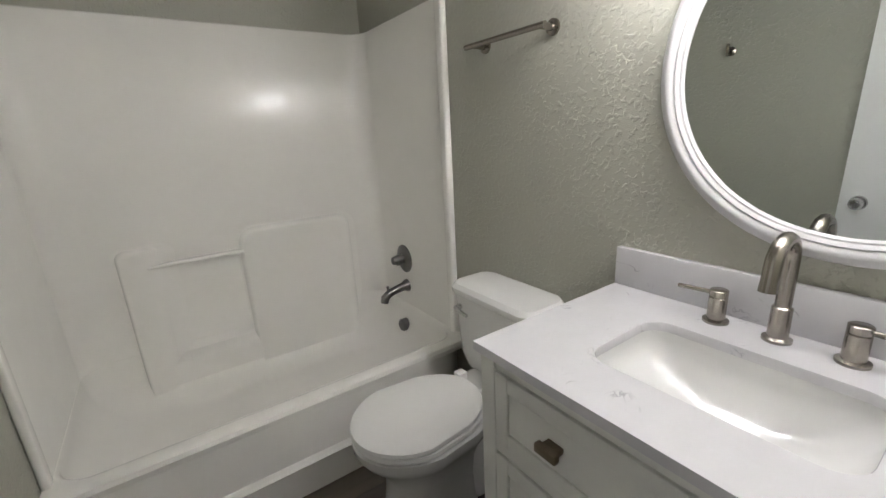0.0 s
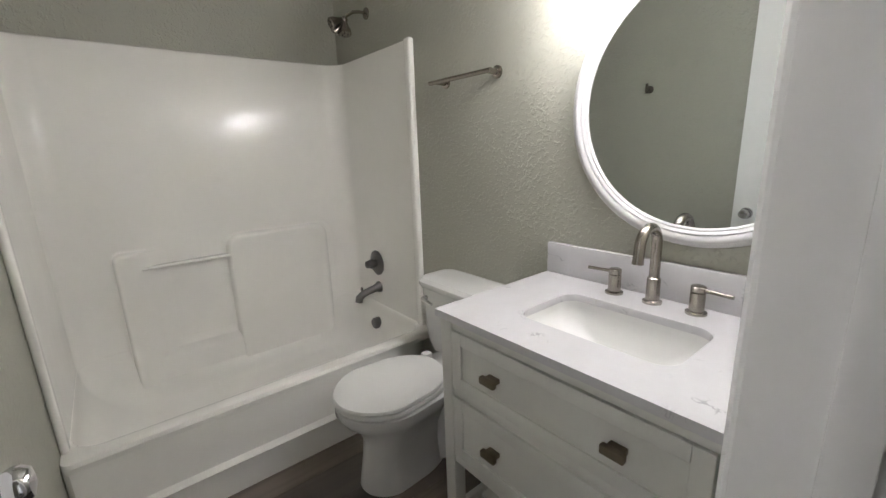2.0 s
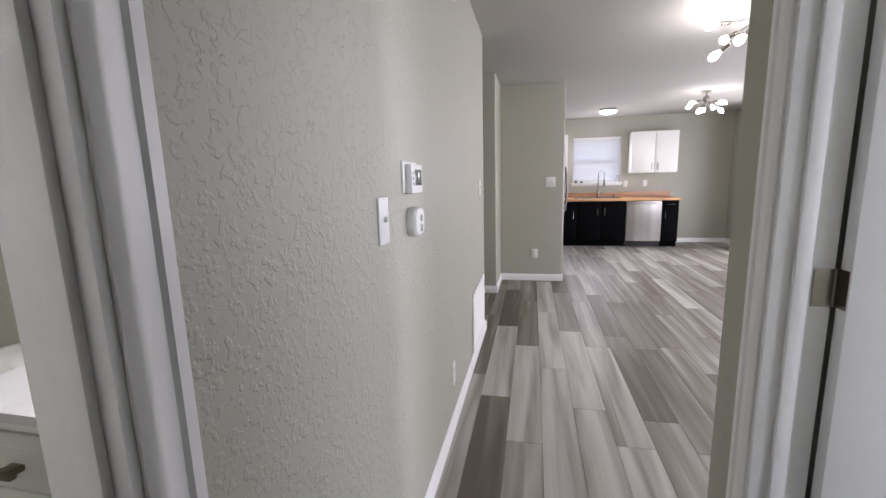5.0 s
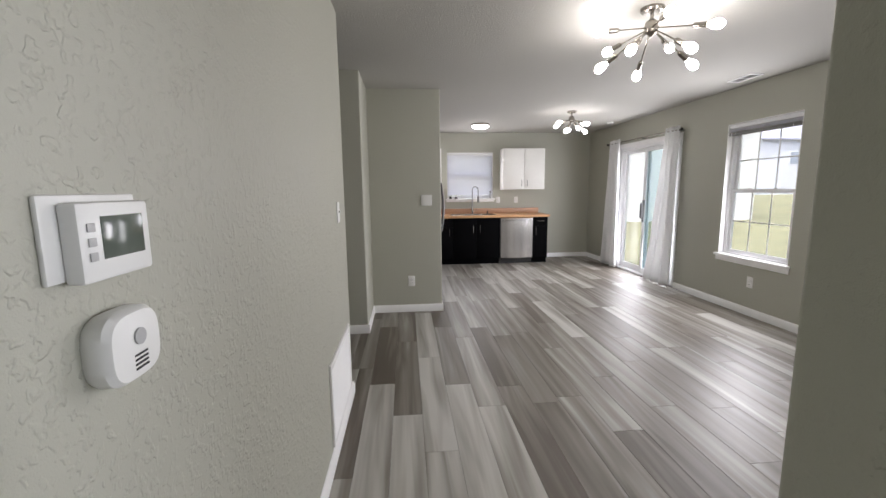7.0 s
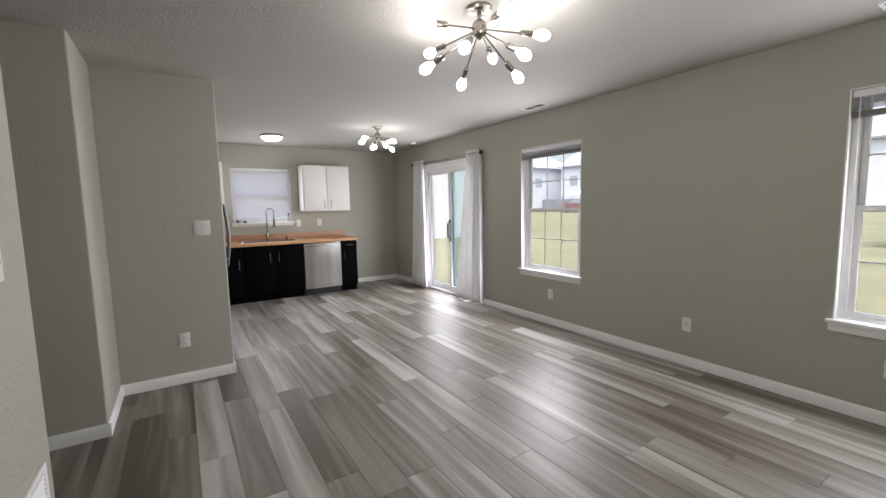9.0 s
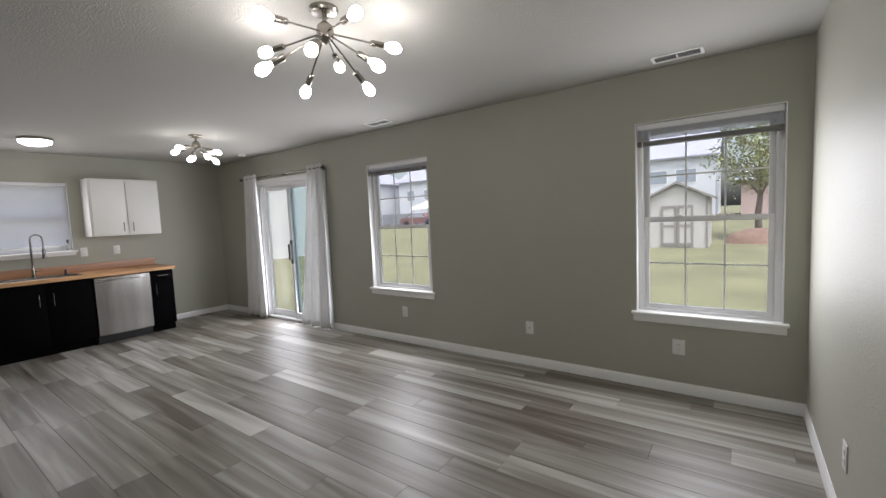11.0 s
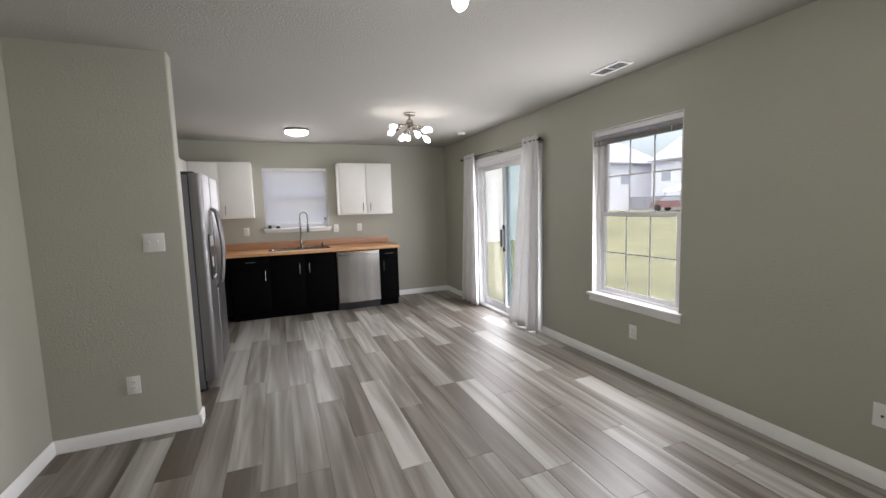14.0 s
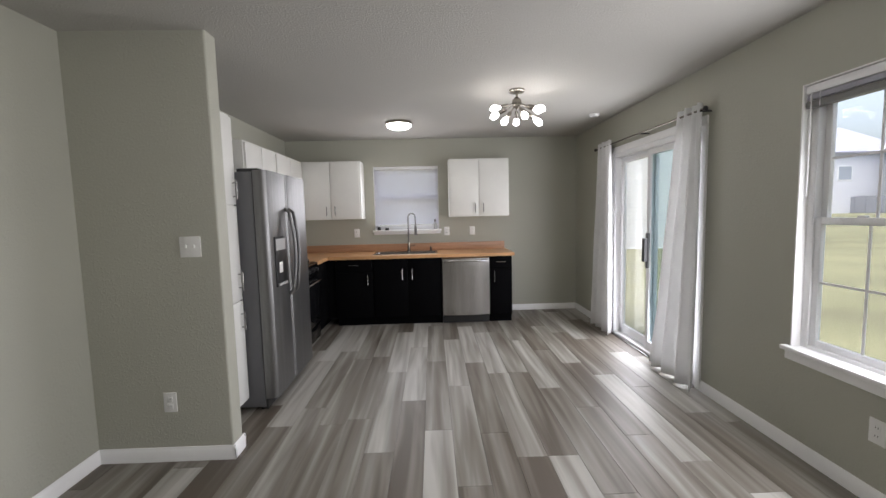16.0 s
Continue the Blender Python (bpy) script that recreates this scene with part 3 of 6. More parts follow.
def sliding_door():
    x0, x1, y, z1 = *SLIDER, YW, 2.03
    ob = thing("sliding_door", ((x0 + x1) / 2, y, 0), "white vinyl sliding patio door with a screened panel", "sliding door", kind="structure")
    fr = bmesh.new()
    for a, b, c, d in ((x0, x0 + 0.05, 0, z1), (x1 - 0.05, x1, 0, z1), (x0 + 0.05, x1 - 0.05, z1 - 0.06, z1), (x0 + 0.05, x1 - 0.05, -0.02, 0.03)):
        box(fr, a, b, y - 0.13, y + 0.004, c, d, bevel=0.003)
    part("door_frame", fr, VINYL, ob)
    for a, b in ((x0 - 0.055, x0 + 0.01), (x1 - 0.01, x1 + 0.055)):
        part("casing", B(a, b, y + 0.0005, y + 0.016, 0, z1 - 0.011, bevel=0.004), TRIM, ob)
    part("casing", B(x0 - 0.055, x1 + 0.055, y + 0.0005, y + 0.017, z1 - 0.01, z1 + 0.055, bevel=0.004), TRIM, ob)
    xm = (x0 + x1) / 2 + 0.055
    for nm, a, b, yy, glass in (("fixed_panel", xm - 0.04, x1 - 0.05, y - 0.085, PANE), ("sliding_panel", x0 + 0.05, xm + 0.03, y - 0.045, TINTED)):
        pb = bmesh.new()
        s = 0.055
        for p, q, c, d in ((a, a + s, 0.03, z1 - 0.06), (b - s, b, 0.03, z1 - 0.06), (a + s, b - s, 0.03, 0.03 + 0.09), (a + s, b - s, z1 - 0.06 - s, z1 - 0.06)):
            box(pb, p, q, yy - 0.018, yy + 0.018, c, d, bevel=0.003)
        pn = part(nm, pb, VINYL, ob)
        g = part("pane", B(a + s, b - s, yy - 0.003, yy + 0.001, 0.12, z1 - 0.06 - s), glass, pn, smooth=False)
        g.visible_shadow = False
    hd = part("door_handle", B(xm - 0.033, xm + 0.013, y - 0.027, y - 0.008, 0.84, 1.18, bevel=0.004), BLACKPLASTIC, ob, "black pull handle")
    part("grip", B(xm - 0.030, xm + 0.010, y - 0.0075, y + 0.030, 0.90, 1.13, bevel=0.008, seg=3), BLACKPLASTIC, hd)
    part("threshold", B(x0, x1, y - 0.02, y + 0.03, -0.01, 0.012, bevel=0.003), STEEL, ob)


sliding_door()


def curtain(name, top, bottom, y_top, y_bot, folds, label):
    """A hanging cloth panel with soft folds, from top (x0, x1) to bottom (x0, x1)."""
    bm, rows, cols = bmesh.new(), 24, 72
    vs = []
    for j in range(rows + 1):
        v = j / rows
        line = []
        for i in range(cols + 1):
            u = i / cols
            xa, xb = top[0] + (bottom[0] - top[0]) * v, top[1] + (bottom[1] - top[1]) * v
            amp = 0.024 + 0.016 * v
            ph = folds * 2 * math.pi * (u + 0.04 * math.sin(5 * u + 1.3 * v))
            y = y_top + (y_bot - y_top) * v + amp * math.sin(ph) + 0.012 * noise.noise((u * 6, v * 2.5, 3.1))
            line.append(bm.verts.new((xa + (xb - xa) * u + 0.008 * math.cos(ph) * v, y, 2.165 - 2.145 * v + 0.006 * math.sin(ph * 0.5))))
        vs.append(line)
    for j in range(rows):
        for i in range(cols):
            bm.faces.new((vs[j][i], vs[j][i + 1], vs[j + 1][i + 1], vs[j + 1][i]))
    ob = tagged(part(name, bm, CURTAIN, None), label, "curtain", "curtains of the patio door")
    so = ob.modifiers.new("cloth", "SOLIDIFY")
    so.thickness = 0.0025
    return ob


curtain("curtain", (5.945, 6.25), (5.90, 6.55), -4.335, -4.31, 4, "sheer white grommet curtain hanging to the floor, flared")
curtain("curtain", (7.46, 7.80), (7.37, 7.96), -4.33, -4.315, 4, "sheer white grommet curtain gathered beside the door")
cr = thing("curtain_rod", (6.75, YW, 2.11), "thin dark nickel curtain rod on wall brackets", "curtain rod")
part("rod", R((5.90, -4.325, 2.115), (7.88, -4.325, 2.115), 0.008), NICKEL, cr)
for x in (5.90, 7.88):
    part("finial", ball(bmesh.new(), (x, -4.325, 2.115), 0.018), BLACKPLASTIC, cr)
for x in (5.945, 6.80, 7.84):
    part("bracket", B(x - 0.006, x + 0.006, YW, -4.315, 2.10, 2.112, bevel=0.002), BLACKPLASTIC, cr)


# ---- wall fittings ----
def plate(name, at, facing, w, h, label, category, kind="outlet", group="wall plates"):
    """A wall plate with outlets, toggles or a jack; facing is the wall's outward axis."""
    ob = thing(name, at, label, category, group)
    f = Vector(facing)
    s = Vector((-f.y, f.x, 0))
    c = Vector(at)

    def bar(u0, u1, d0, d1, z0, z1, bevel=0.0):
        p, q = c + s * u0 + f * d0, c + s * u1 + f * d1
        return B(p.x, q.x, p.y, q.y, c.z + z0, c.z + z1, bevel=bevel)

    pl = part("plate", bar(-w / 2, w / 2, 0, 0.006, -h / 2, h / 2, 0.002), PLASTIC, ob)
    if kind == "outlet":
        for z in (-0.02, 0.02):
            o = part("socket", bar(-0.016, 0.016, 0.006, 0.0085, z - 0.014, z + 0.014, 0.001), PLASTIC, ob)
            for u in (-0.006, 0.006):
                part("slot", bar(u - 0.0012, u + 0.0012, 0.0085, 0.0087, z - 0.004, z + 0.006), DARK, o)
    elif kind == "jack":
        part("jack", bar(-0.006, 0.006, 0.006, 0.012, -0.006, 0.006, 0.002), NICKEL, ob)
    else:
        for u in kind:
            part("toggle", bar(u - 0.005, u + 0.005, 0.006, 0.016, -0.004, 0.012, 0.002), PLASTIC, ob)
    return ob


plate("light_switch", (5.30, -0.99, 1.262), (-1, 0, 0), 0.118, 0.118, "white double toggle switch plate on the wall", "light switch", (-0.023, 0.023))
plate("wall_outlet", (5.30, -0.806, 0.357), (-1, 0, 0), 0.075, 0.118, "white duplex outlet plate on the wall", "outlet")
plate("wall_outlet", (4.712, YW, 0.358), (0, 1, 0), 0.075, 0.118, "white duplex outlet plate below the window", "outlet")
plate("cable_jack", (3.185, YW, 0.358), (0, 1, 0), 0.075, 0.118, "white coaxial cable jack plate on the wall", "cable jack", "jack")
plate("wall_outlet", (1.976, YW, 0.358), (0, 1, 0), 0.085, 0.118, "white outlet plate below the window", "outlet")
plate("wall_outlet", (XL, -3.17, 0.36), (1, 0, 0), 0.075, 0.118, "white duplex outlet plate low on the wall", "outlet")
plate("wall_outlet", (1.935, YH, 0.30), (0, -1, 0), 0.075, 0.118, "white duplex outlet plate low in the hall", "outlet")
plate("light_switch", (0.995, YH, 1.21), (0, -1, 0), 0.075, 0.13, "white toggle switch plate in the hall", "light switch", (0.0,))
plate("light_switch", (3.14, YH, 1.256), (0, -1, 0), 0.075, 0.118, "white toggle switch plate near the wall's end", "light switch", (0.0,))
for y in (-1.303, -2.562, -2.921):
    plate("wall_outlet", (XE, y, 1.16), (-1, 0, 0), 0.075, 0.118, "white outlet plate above the counter", "outlet")

th = thing("thermostat", (1.29, YH, 1.31), "white wall thermostat with grey display", "thermostat")
part("back_plate", B(1.20, 1.385, YH - 0.008, YH, 1.26, 1.375, bevel=0.003), PLASTIC, th)
tb = part("thermostat_body", B(1.225, 1.375, YH - 0.034, YH - 0.008, 1.255, 1.365, bevel=0.006), PLASTIC, th)
part("display", B(1.265, 1.355, YH - 0.0352, YH - 0.034, 1.285, 1.345, bevel=0.0004), SCREEN, tb, "grey-green display")
for k in range(3):
    part("button", B(1.238, 1.252, YH - 0.0365, YH - 0.034, 1.285 + k * 0.02, 1.297 + k * 0.02, bevel=0.001), GREYPLASTIC, tb)
co = thing("smoke_alarm", (1.30, YH, 1.17), "round white carbon monoxide alarm on the wall", "alarm")
bm = bmesh.new()
loft(bm, [[(1.30 + r * math.copysign(abs(math.cos(a)) ** 0.6, math.cos(a)), YH - d, 1.165 + r * 0.92 * math.copysign(abs(math.sin(a)) ** 0.6, math.sin(a))) for a in [2 * math.pi * k / 32 for k in range(32)]] for r, d in ((0.058, 0), (0.062, 0.01), (0.062, 0.03), (0.055, 0.04), (0.03, 0.043))])
cob = part("alarm_body", bm, PLASTIC, co)
part("test_button", R((1.30, YH - 0.0425, 1.178), (1.30, YH - 0.046, 1.178), 0.013, seg=20), GREYPLASTIC, cob)
for k in range(4):
    part("sound_slot", B(1.285, 1.315, YH - 0.0442, YH - 0.0428, 1.128 + k * 0.007, 1.131 + k * 0.007), DARK, cob)
th.location, th.scale = Vector((1.256, YH, 1.324)), (0.87, 0.87, 0.87)
co.location, co.scale = Vector((1.267, YH, 1.186)), (0.87, 0.87, 0.87)
tagged(part("door_chime", B(2.10, 2.17, YH - 0.03, YH, 2.22, 2.30, bevel=0.005), PLASTIC, None), "small white sensor box high on the hall wall", "sensor")


def grille(name, x0, x1, z0, z1, label):
    ob = thing(name, ((x0 + x1) / 2, YH, z0), label, "vent")
    fr = bmesh.new()
    for a, b, c, d in ((x0, x0 + 0.03, z0, z1), (x1 - 0.03, x1, z0, z1), (x0 + 0.03, x1 - 0.03, z0, z0 + 0.03), (x0 + 0.03, x1 - 0.03, z1 - 0.03, z1)):
        box(fr, a, b, YH - 0.012, YH, c, d, bevel=0.002)
    part("frame", fr, TRIM, ob)
    part("backing", B(x0 + 0.03, x1 - 0.03, YH - 0.002, YH - 0.0005, z0 + 0.03, z1 - 0.03), GREYPLASTIC, ob, smooth=False)
    n = 22
    me = mesh_of("slat", B(x0 + 0.03, x1 - 0.03, -0.0008, 0.0008, -0.007, 0.007), TRIM, False)
    for i in range(n):
        s = new("slat", me)
        s.parent = ob
        s.matrix_parent_inverse = ob.matrix_basis.inverted()
        s.matrix_basis = pose(0, YH - 0.007, z0 + 0.036 + (z1 - z0 - 0.072) * i / (n - 1), -35, 0, 0)


grille("return_air_grille", 2.66, 3.32, 0.10, 0.53, "white louvred return air grille low on the wall")


def ceiling_vent(x, y, label):
    ob = thing("ceiling_vent", (x, y, ZC), label, "vent", "ceiling vents")
    w, d = 0.155, 0.07
    fr = bmesh.new()
    for a, b, c, e in ((-w, -w + 0.02, -d, d), (w - 0.02, w, -d, d), (-w + 0.02, w - 0.02, -d, -d + 0.02), (-w + 0.02, w - 0.02, d - 0.02, d)):
        box(fr, x + a, x + b, y + c, y + e, ZC - 0.008, ZC, bevel=0.002)
    part("frame", fr, TRIM, ob)
    part("backing", B(x - w + 0.02, x + w - 0.02, y - d + 0.02, y + d - 0.02, ZC - 0.002, ZC - 0.0005), DARK, ob, smooth=False)
    part("divider", B(x - 0.004, x + 0.004, y - d + 0.02, y + d - 0.02, ZC - 0.007, ZC - 0.002), TRIM, ob)
    for k in range(7):
        yy = y - d + 0.028 + k * (2 * d - 0.056) / 6
        part("slat", B(x - w + 0.02, x + w - 0.02, yy - 0.001, yy + 0.001, ZC - 0.005, ZC - 0.002), GREYPLASTIC, ob, smooth=False)


ceiling_vent(1.965, -4.185, "white louvred ceiling register above the window")
ceiling_vent(4.72, -4.14, "white louvred ceiling register above the window")
sm = thing("smoke_detector", (7.46, -4.14, ZC), "small round white detector on the ceiling", "detector")
part("detector_body", R((7.46, -4.14, ZC), (7.46, -4.14, ZC - 0.025), 0.055, 0.045, 24), PLASTIC, sm)
part("detector_grille", R((7.46, -4.14, ZC - 0.025), (7.46, -4.14, ZC - 0.029), 0.02, 0.018, 16), GREYPLASTIC, sm)


# ---- ceiling lights ----
def sputnik(x, y, arms, label, glow, drop=0.10):
    """A starburst fixture: canopy, hub, arms with sockets and globe bulbs. Arms: azimuth, dip, length."""
    ob = thing("starburst_ceiling_light", (x, y, ZC), label, "ceiling light", "starburst ceiling lights")
    part("canopy", sweep(bmesh.new(), [(x, y, ZC), (x, y, ZC - 0.012), (x, y, ZC - 0.022), (x, y, ZC - 0.028)], [0.068, 0.068, 0.06, 0.03], 28), NICKEL, ob, "brushed nickel canopy")
    part("stem", R((x, y, ZC - 0.026), (x, y, ZC - drop + 0.02), 0.011), NICKEL, ob)
    h = Vector((x, y, ZC - drop - 0.01))
    part("hub", sweep(bmesh.new(), [h + Vector((0, 0, z)) for z in (0.045, 0.03, 0.0, -0.03, -0.045, -0.055)], [0.018, 0.036, 0.042, 0.034, 0.014, 0.006], 20), NICKEL, ob)
    for az, dip, length in arms:
        a, e = radians(az), radians(dip)
        d = Vector((math.cos(a) * math.cos(e), math.sin(a) * math.cos(e), -math.sin(e)))
        arm = part("arm", R(h + d * 0.03, h + d * (length - 0.115), 0.0045, seg=8), NICKEL, ob)
        part("socket", sweep(bmesh.new(), [h + d * (length - k) for k in (0.125, 0.12, 0.06, 0.055)], [0.011, 0.0155, 0.0155, 0.014], 14), NICKEL, arm, "nickel lamp socket")
        bulb = bmesh.new()
        sweep(bulb, [h + d * (length - 0.055 + k) for k in (0, 0.01, 0.022, 0.036, 0.055, 0.072, 0.084, 0.089)], [0.012, 0.013, 0.020, 0.026, 0.028, 0.024, 0.013, 0.004], 14)
        part("bulb", bulb, glow, arm, "lit frosted globe bulb")
    return ob


LIVING_ARMS = [(86, 4, 0.323), (166, 5, 0.303), (125, 36, 0.30), (236, 7, 0.344), (16, 5, 0.37), (46, 31, 0.35), (200, 36, 0.33), (308, 9, 0.323), (343, 32, 0.378), (273, 35, 0.358)]
sputnik(3.235, -2.262, LIVING_ARMS, "brushed nickel starburst ceiling light with ten lit bulbs", BULB)
KITCHEN_ARMS = [(100, 14, 0.21), (285, 14, 0.21), (55, 20, 0.23), (235, 20, 0.23), (135, 44, 0.26), (188, 38, 0.24), (240, 44, 0.26), (350, 34, 0.22)]
sputnik(6.518, -3.104, KITCHEN_ARMS, "smaller brushed nickel starburst ceiling light over the dining area", DIMBULB)
dm = thing("dome_ceiling_light", (7.68, -2.015, ZC), "round flush dome ceiling light with nickel rim, lit", "ceiling light")
part("rim", R((7.68, -2.015, ZC), (7.68, -2.015, ZC - 0.03), 0.145, 0.145, 36), NICKEL, dm)
part("diffuser", sweep(bmesh.new(), [(7.68, -2.015, ZC - k) for k in (0.03, 0.055, 0.075, 0.085)], [0.139, 0.128, 0.08, 0.02], 36), DOME, dm)


# ---- bathroom ----
def bathtub():
    ob = thing("bathtub_shower", (0.3, 1.73, 0), "white one-piece fibreglass tub and shower surround", "bathtub")
    xa, xb, yf, yb = XW + 0.022, XM - 0.022, 1.30, YB1 - 0.022
    fl = 1.42
    # walls of the surround: plan line with round corners, skinned up to its top
    inner = [(xb, fl)]
    for cx, first in ((xb - 0.10, 0), (xa + 0.10, 90)):
        inner += [(cx + 0.10 * math.cos(radians(a)), yb - 0.10 + 0.10 * math.sin(radians(a))) for a in range(first, first + 91, 15)]
    inner.append((xa, fl))
    bm = bmesh.new()
    levels = [(0.34, 0.0), (0.9, 0.0), (1.3, 0.0), (1.80, 0.0), (1.825, 0.006), (1.832, 0.018)]
    vs = [[bm.verts.new((x + (x - 0.3) * o * 1.2, y + o * (1 if y > fl + 0.01 else 0), z)) for x, y in inner] for z, o in levels]
    for a, b in zip(vs, vs[1:]):
        for i in range(len(a) - 1):
            bm.faces.new((a[i], a[i + 1], b[i + 1], b[i]))
    part("surround_wall", bm, TUB, ob)
    for x0, x1 in ((xb - 0.012, XM - 0.001), (XW + 0.001, xa + 0.003)):
        part("front_flange", B(x0, x1, fl - 0.045, fl + 0.004, 0.33, 1.832, bevel=0.011, seg=4), TUB, ob)
    # basin, from the outer rim down to the floor of the tub
    rings = [
        rounded(xa - 0.02, xb + 0.02, yf - 0.01, yb + 0.02, 0.335, 0.03), rounded(xa - 0.02, xb + 0.02, yf - 0.012, yb + 0.02, 0.355, 0.03),
        rounded(xa - 0.02, xb + 0.02, yf - 0.004, yb + 0.02, 0.368, 0.03), rounded(xa - 0.001, xb + 0.001, yf + 0.012, yb + 0.001, 0.372, 0.04),
        rounded(xa, xb, yf + 0.04, yb, 0.3715, 0.08), rounded(xa + 0.001, xb - 0.001, yf + 0.055, yb - 0.001, 0.369, 0.09), rounded(xa + 0.002, xb - 0.002, yf + 0.068, yb - 0.001, 0.364, 0.10), rounded(xa + 0.003, xb - 0.003, yf + 0.078, yb - 0.001, 0.357, 0.10)]
    for k in range(0, 13):
        turn = radians(7.5 * k)
        inward, z = 1 - math.cos(turn), 0.092 + 0.26 * (1 - math.sin(turn))
        rings.append(rounded(xa + 0.004 + 0.36 * inward, xb - 0.004 - 0.16 * inward, yf + 0.085 + 0.13 * inward, yb - 0.002 - 0.15 * inward, z, 0.10 + 0.04 * inward))
    rings.append(rounded(xa + 0.5, xb - 0.35, yf + 0.30, yb - 0.26, 0.088, 0.05))
    part("basin", loft(bmesh.new(), rings, cap0=False), TUB, ob)
    # apron with a kick band, curving back at its end
    line = [(XW + 0.003, yf + 0.02), (XW + 0.02, yf), (0.80, yf), (0.90, yf + 0.008), (0.97, yf + 0.035), (1.02, yf + 0.075), (XM - 0.003, yf + 0.11)]
    prof = [(0.0, -0.03), (0.112, -0.022), (0.122, -0.026), (0.13, -0.016), (0.138, -0.002), (0.20, 0.002), (0.335, -0.008), (0.36, -0.004)]
    bm = bmesh.new()
    vs = [[bm.verts.new((x, y + o, z)) for x, y in line] for z, o in prof]
    for a, b in zip(vs, vs[1:]):
        for i in range(len(a) - 1):
            bm.faces.new((a[i], a[i + 1], b[i + 1], b[i]))
    part("apron", bm, TUB, ob)
    def rounded_panel(x0, x1, z0, z1, r):
        return rounded(x0, x1, z0, z1, 0, r)
    # two raised panels over a raised lower band, each with soft shoulders
    for x0, x1, z0, z1, r, fall, lift in ((0.295, 0.80, 0.10, 0.87, 0.06, 3.5, 1.0), (-0.205, -0.15, 0.10, 0.85, 0.02, 5.0, 1.0), (-0.195, 0.80, 0.06, 0.28, 0.02, 3.0, 2.2)):
        pb = bmesh.new()
        rise = 0.05 if z1 > 0.5 else 0.042
        steps = ((0.0, -rise), (0.004, 0.002 - rise), (0.009, 0.009 - rise), (0.014, 0.02 - rise), (0.02, -0.006), (0.032, 0.001), (0.05, 0.006))
        loft(pb, [[(x, yb + o, z) for x, z, _ in rounded_panel(x0 - g, x1 + g * fall, z0 - g, z1 + g * lift, r + g)] for g, o in steps], cap1=False)
        part("moulded_panel", pb, TUB, ob)
    part("grab_ledge", B(-0.12, 0.30, yb - 0.046, yb + 0.01, 0.772, 0.788, bevel=0.007, seg=3), TUB, ob)
    return xb


TUBX = bathtub()


def lathe(bm, c, axis, prof, seg=28):
    return sweep(bm, [Vector(c) + Vector(axis) * d for d, _ in prof], [r for _, r in prof], seg)


W = (-1, 0, 0)
vl = thing("shower_valve", (TUBX, 1.84, 0.64), "brushed nickel shower valve on a round plate", "shower valve")
part("escutcheon", lathe(bmesh.new(), (TUBX, 1.84, 0.64), W, [(0, 0.078), (0.004, 0.078), (0.010, 0.06), (0.013, 0.02)]), DARKNICKEL, vl)
hd = part("valve_handle", lathe(bmesh.new(), (TUBX, 1.84, 0.64), W, [(0.012, 0.026), (0.03, 0.024), (0.034, 0.030), (0.04, 0.030), (0.075, 0.021), (0.08, 0.012)]), DARKNICKEL, vl)
part("lever", R((TUBX - 0.06, 1.84, 0.64), (TUBX - 0.066, 1.80, 0.628), 0.009, 0.007), DARKNICKEL, hd)
sp = thing("tub_spout", (TUBX, 1.83, 0.48), "brushed nickel tub spout with diverter knob", "tub spout")
part("spout", sweep(bmesh.new(), [(TUBX, 1.83, 0.485), (TUBX - 0.01, 1.83, 0.485), (TUBX - 0.03, 1.83, 0.483), (TUBX - 0.08, 1.83, 0.475), (TUBX - 0.12, 1.83, 0.465), (TUBX - 0.145, 1.83, 0.447), (TUBX - 0.152, 1.83, 0.42)], [0.036, 0.035, 0.024, 0.022, 0.022, 0.024, 0.022], 20), DARKNICKEL, sp)
part("diverter", R((TUBX - 0.125, 1.83, 0.48), (TUBX - 0.125, 1.83, 0.508), 0.006, 0.008), DARKNICKEL, sp)
of = thing("overflow_plate", (TUBX - 0.05, 1.85, 0.245), "round nickel overflow plate", "overflow plate")
part("cover", lathe(bmesh.new(), (TUBX - 0.040, 1.85, 0.243), W, [(-0.03, 0.036), (0.004, 0.036), (0.012, 0.03), (0.014, 0.01)]), DARKNICKEL, of)
sh = thing("wall_shower", (XM, 1.80, 2.04), "brushed nickel shower head on a short bent arm", "shower head")
part("wall_flange", lathe(bmesh.new(), (XM, 1.80, 2.035), W, [(0, 0.03), (0.006, 0.029), (0.014, 0.014)]), NICKEL, sh)
part("shower_arm", sweep(bmesh.new(), [(XM, 1.80, 2.035), (XM - 0.04, 1.80, 2.037), (XM - 0.08, 1.80, 2.03), (XM - 0.12, 1.80, 2.005), (XM - 0.135, 1.80, 1.99)], 0.0085), NICKEL, sh)
p = Vector((XM - 0.135, 1.80, 1.985))
hb = part("swivel", ball(bmesh.new(), p, 0.019), NICKEL, sh)
for d in (Vector((-0.9, 0.1, -0.35)), Vector((-0.55, 0.45, -0.75)), Vector((-0.1, -0.25, -1.0))):
    d.normalize()
    lobe = part("spray_lobe", sweep(bmesh.new(), [p + d * k for k in (0, 0.02, 0.035, 0.06, 0.078, 0.082)], [0.012, 0.016, 0.022, 0.031, 0.031, 0.026], 20), NICKEL, hb)
    side = d.orthogonal().normalized()
    for k in range(5):
        q = p + d * 0.0815 + (Matrix.Rotation(2 * math.pi * k / 5, 4, d) @ side) * 0.016
        part("nozzle", R(q, q + d * 0.003, 0.0035, seg=8), DARK, sh)
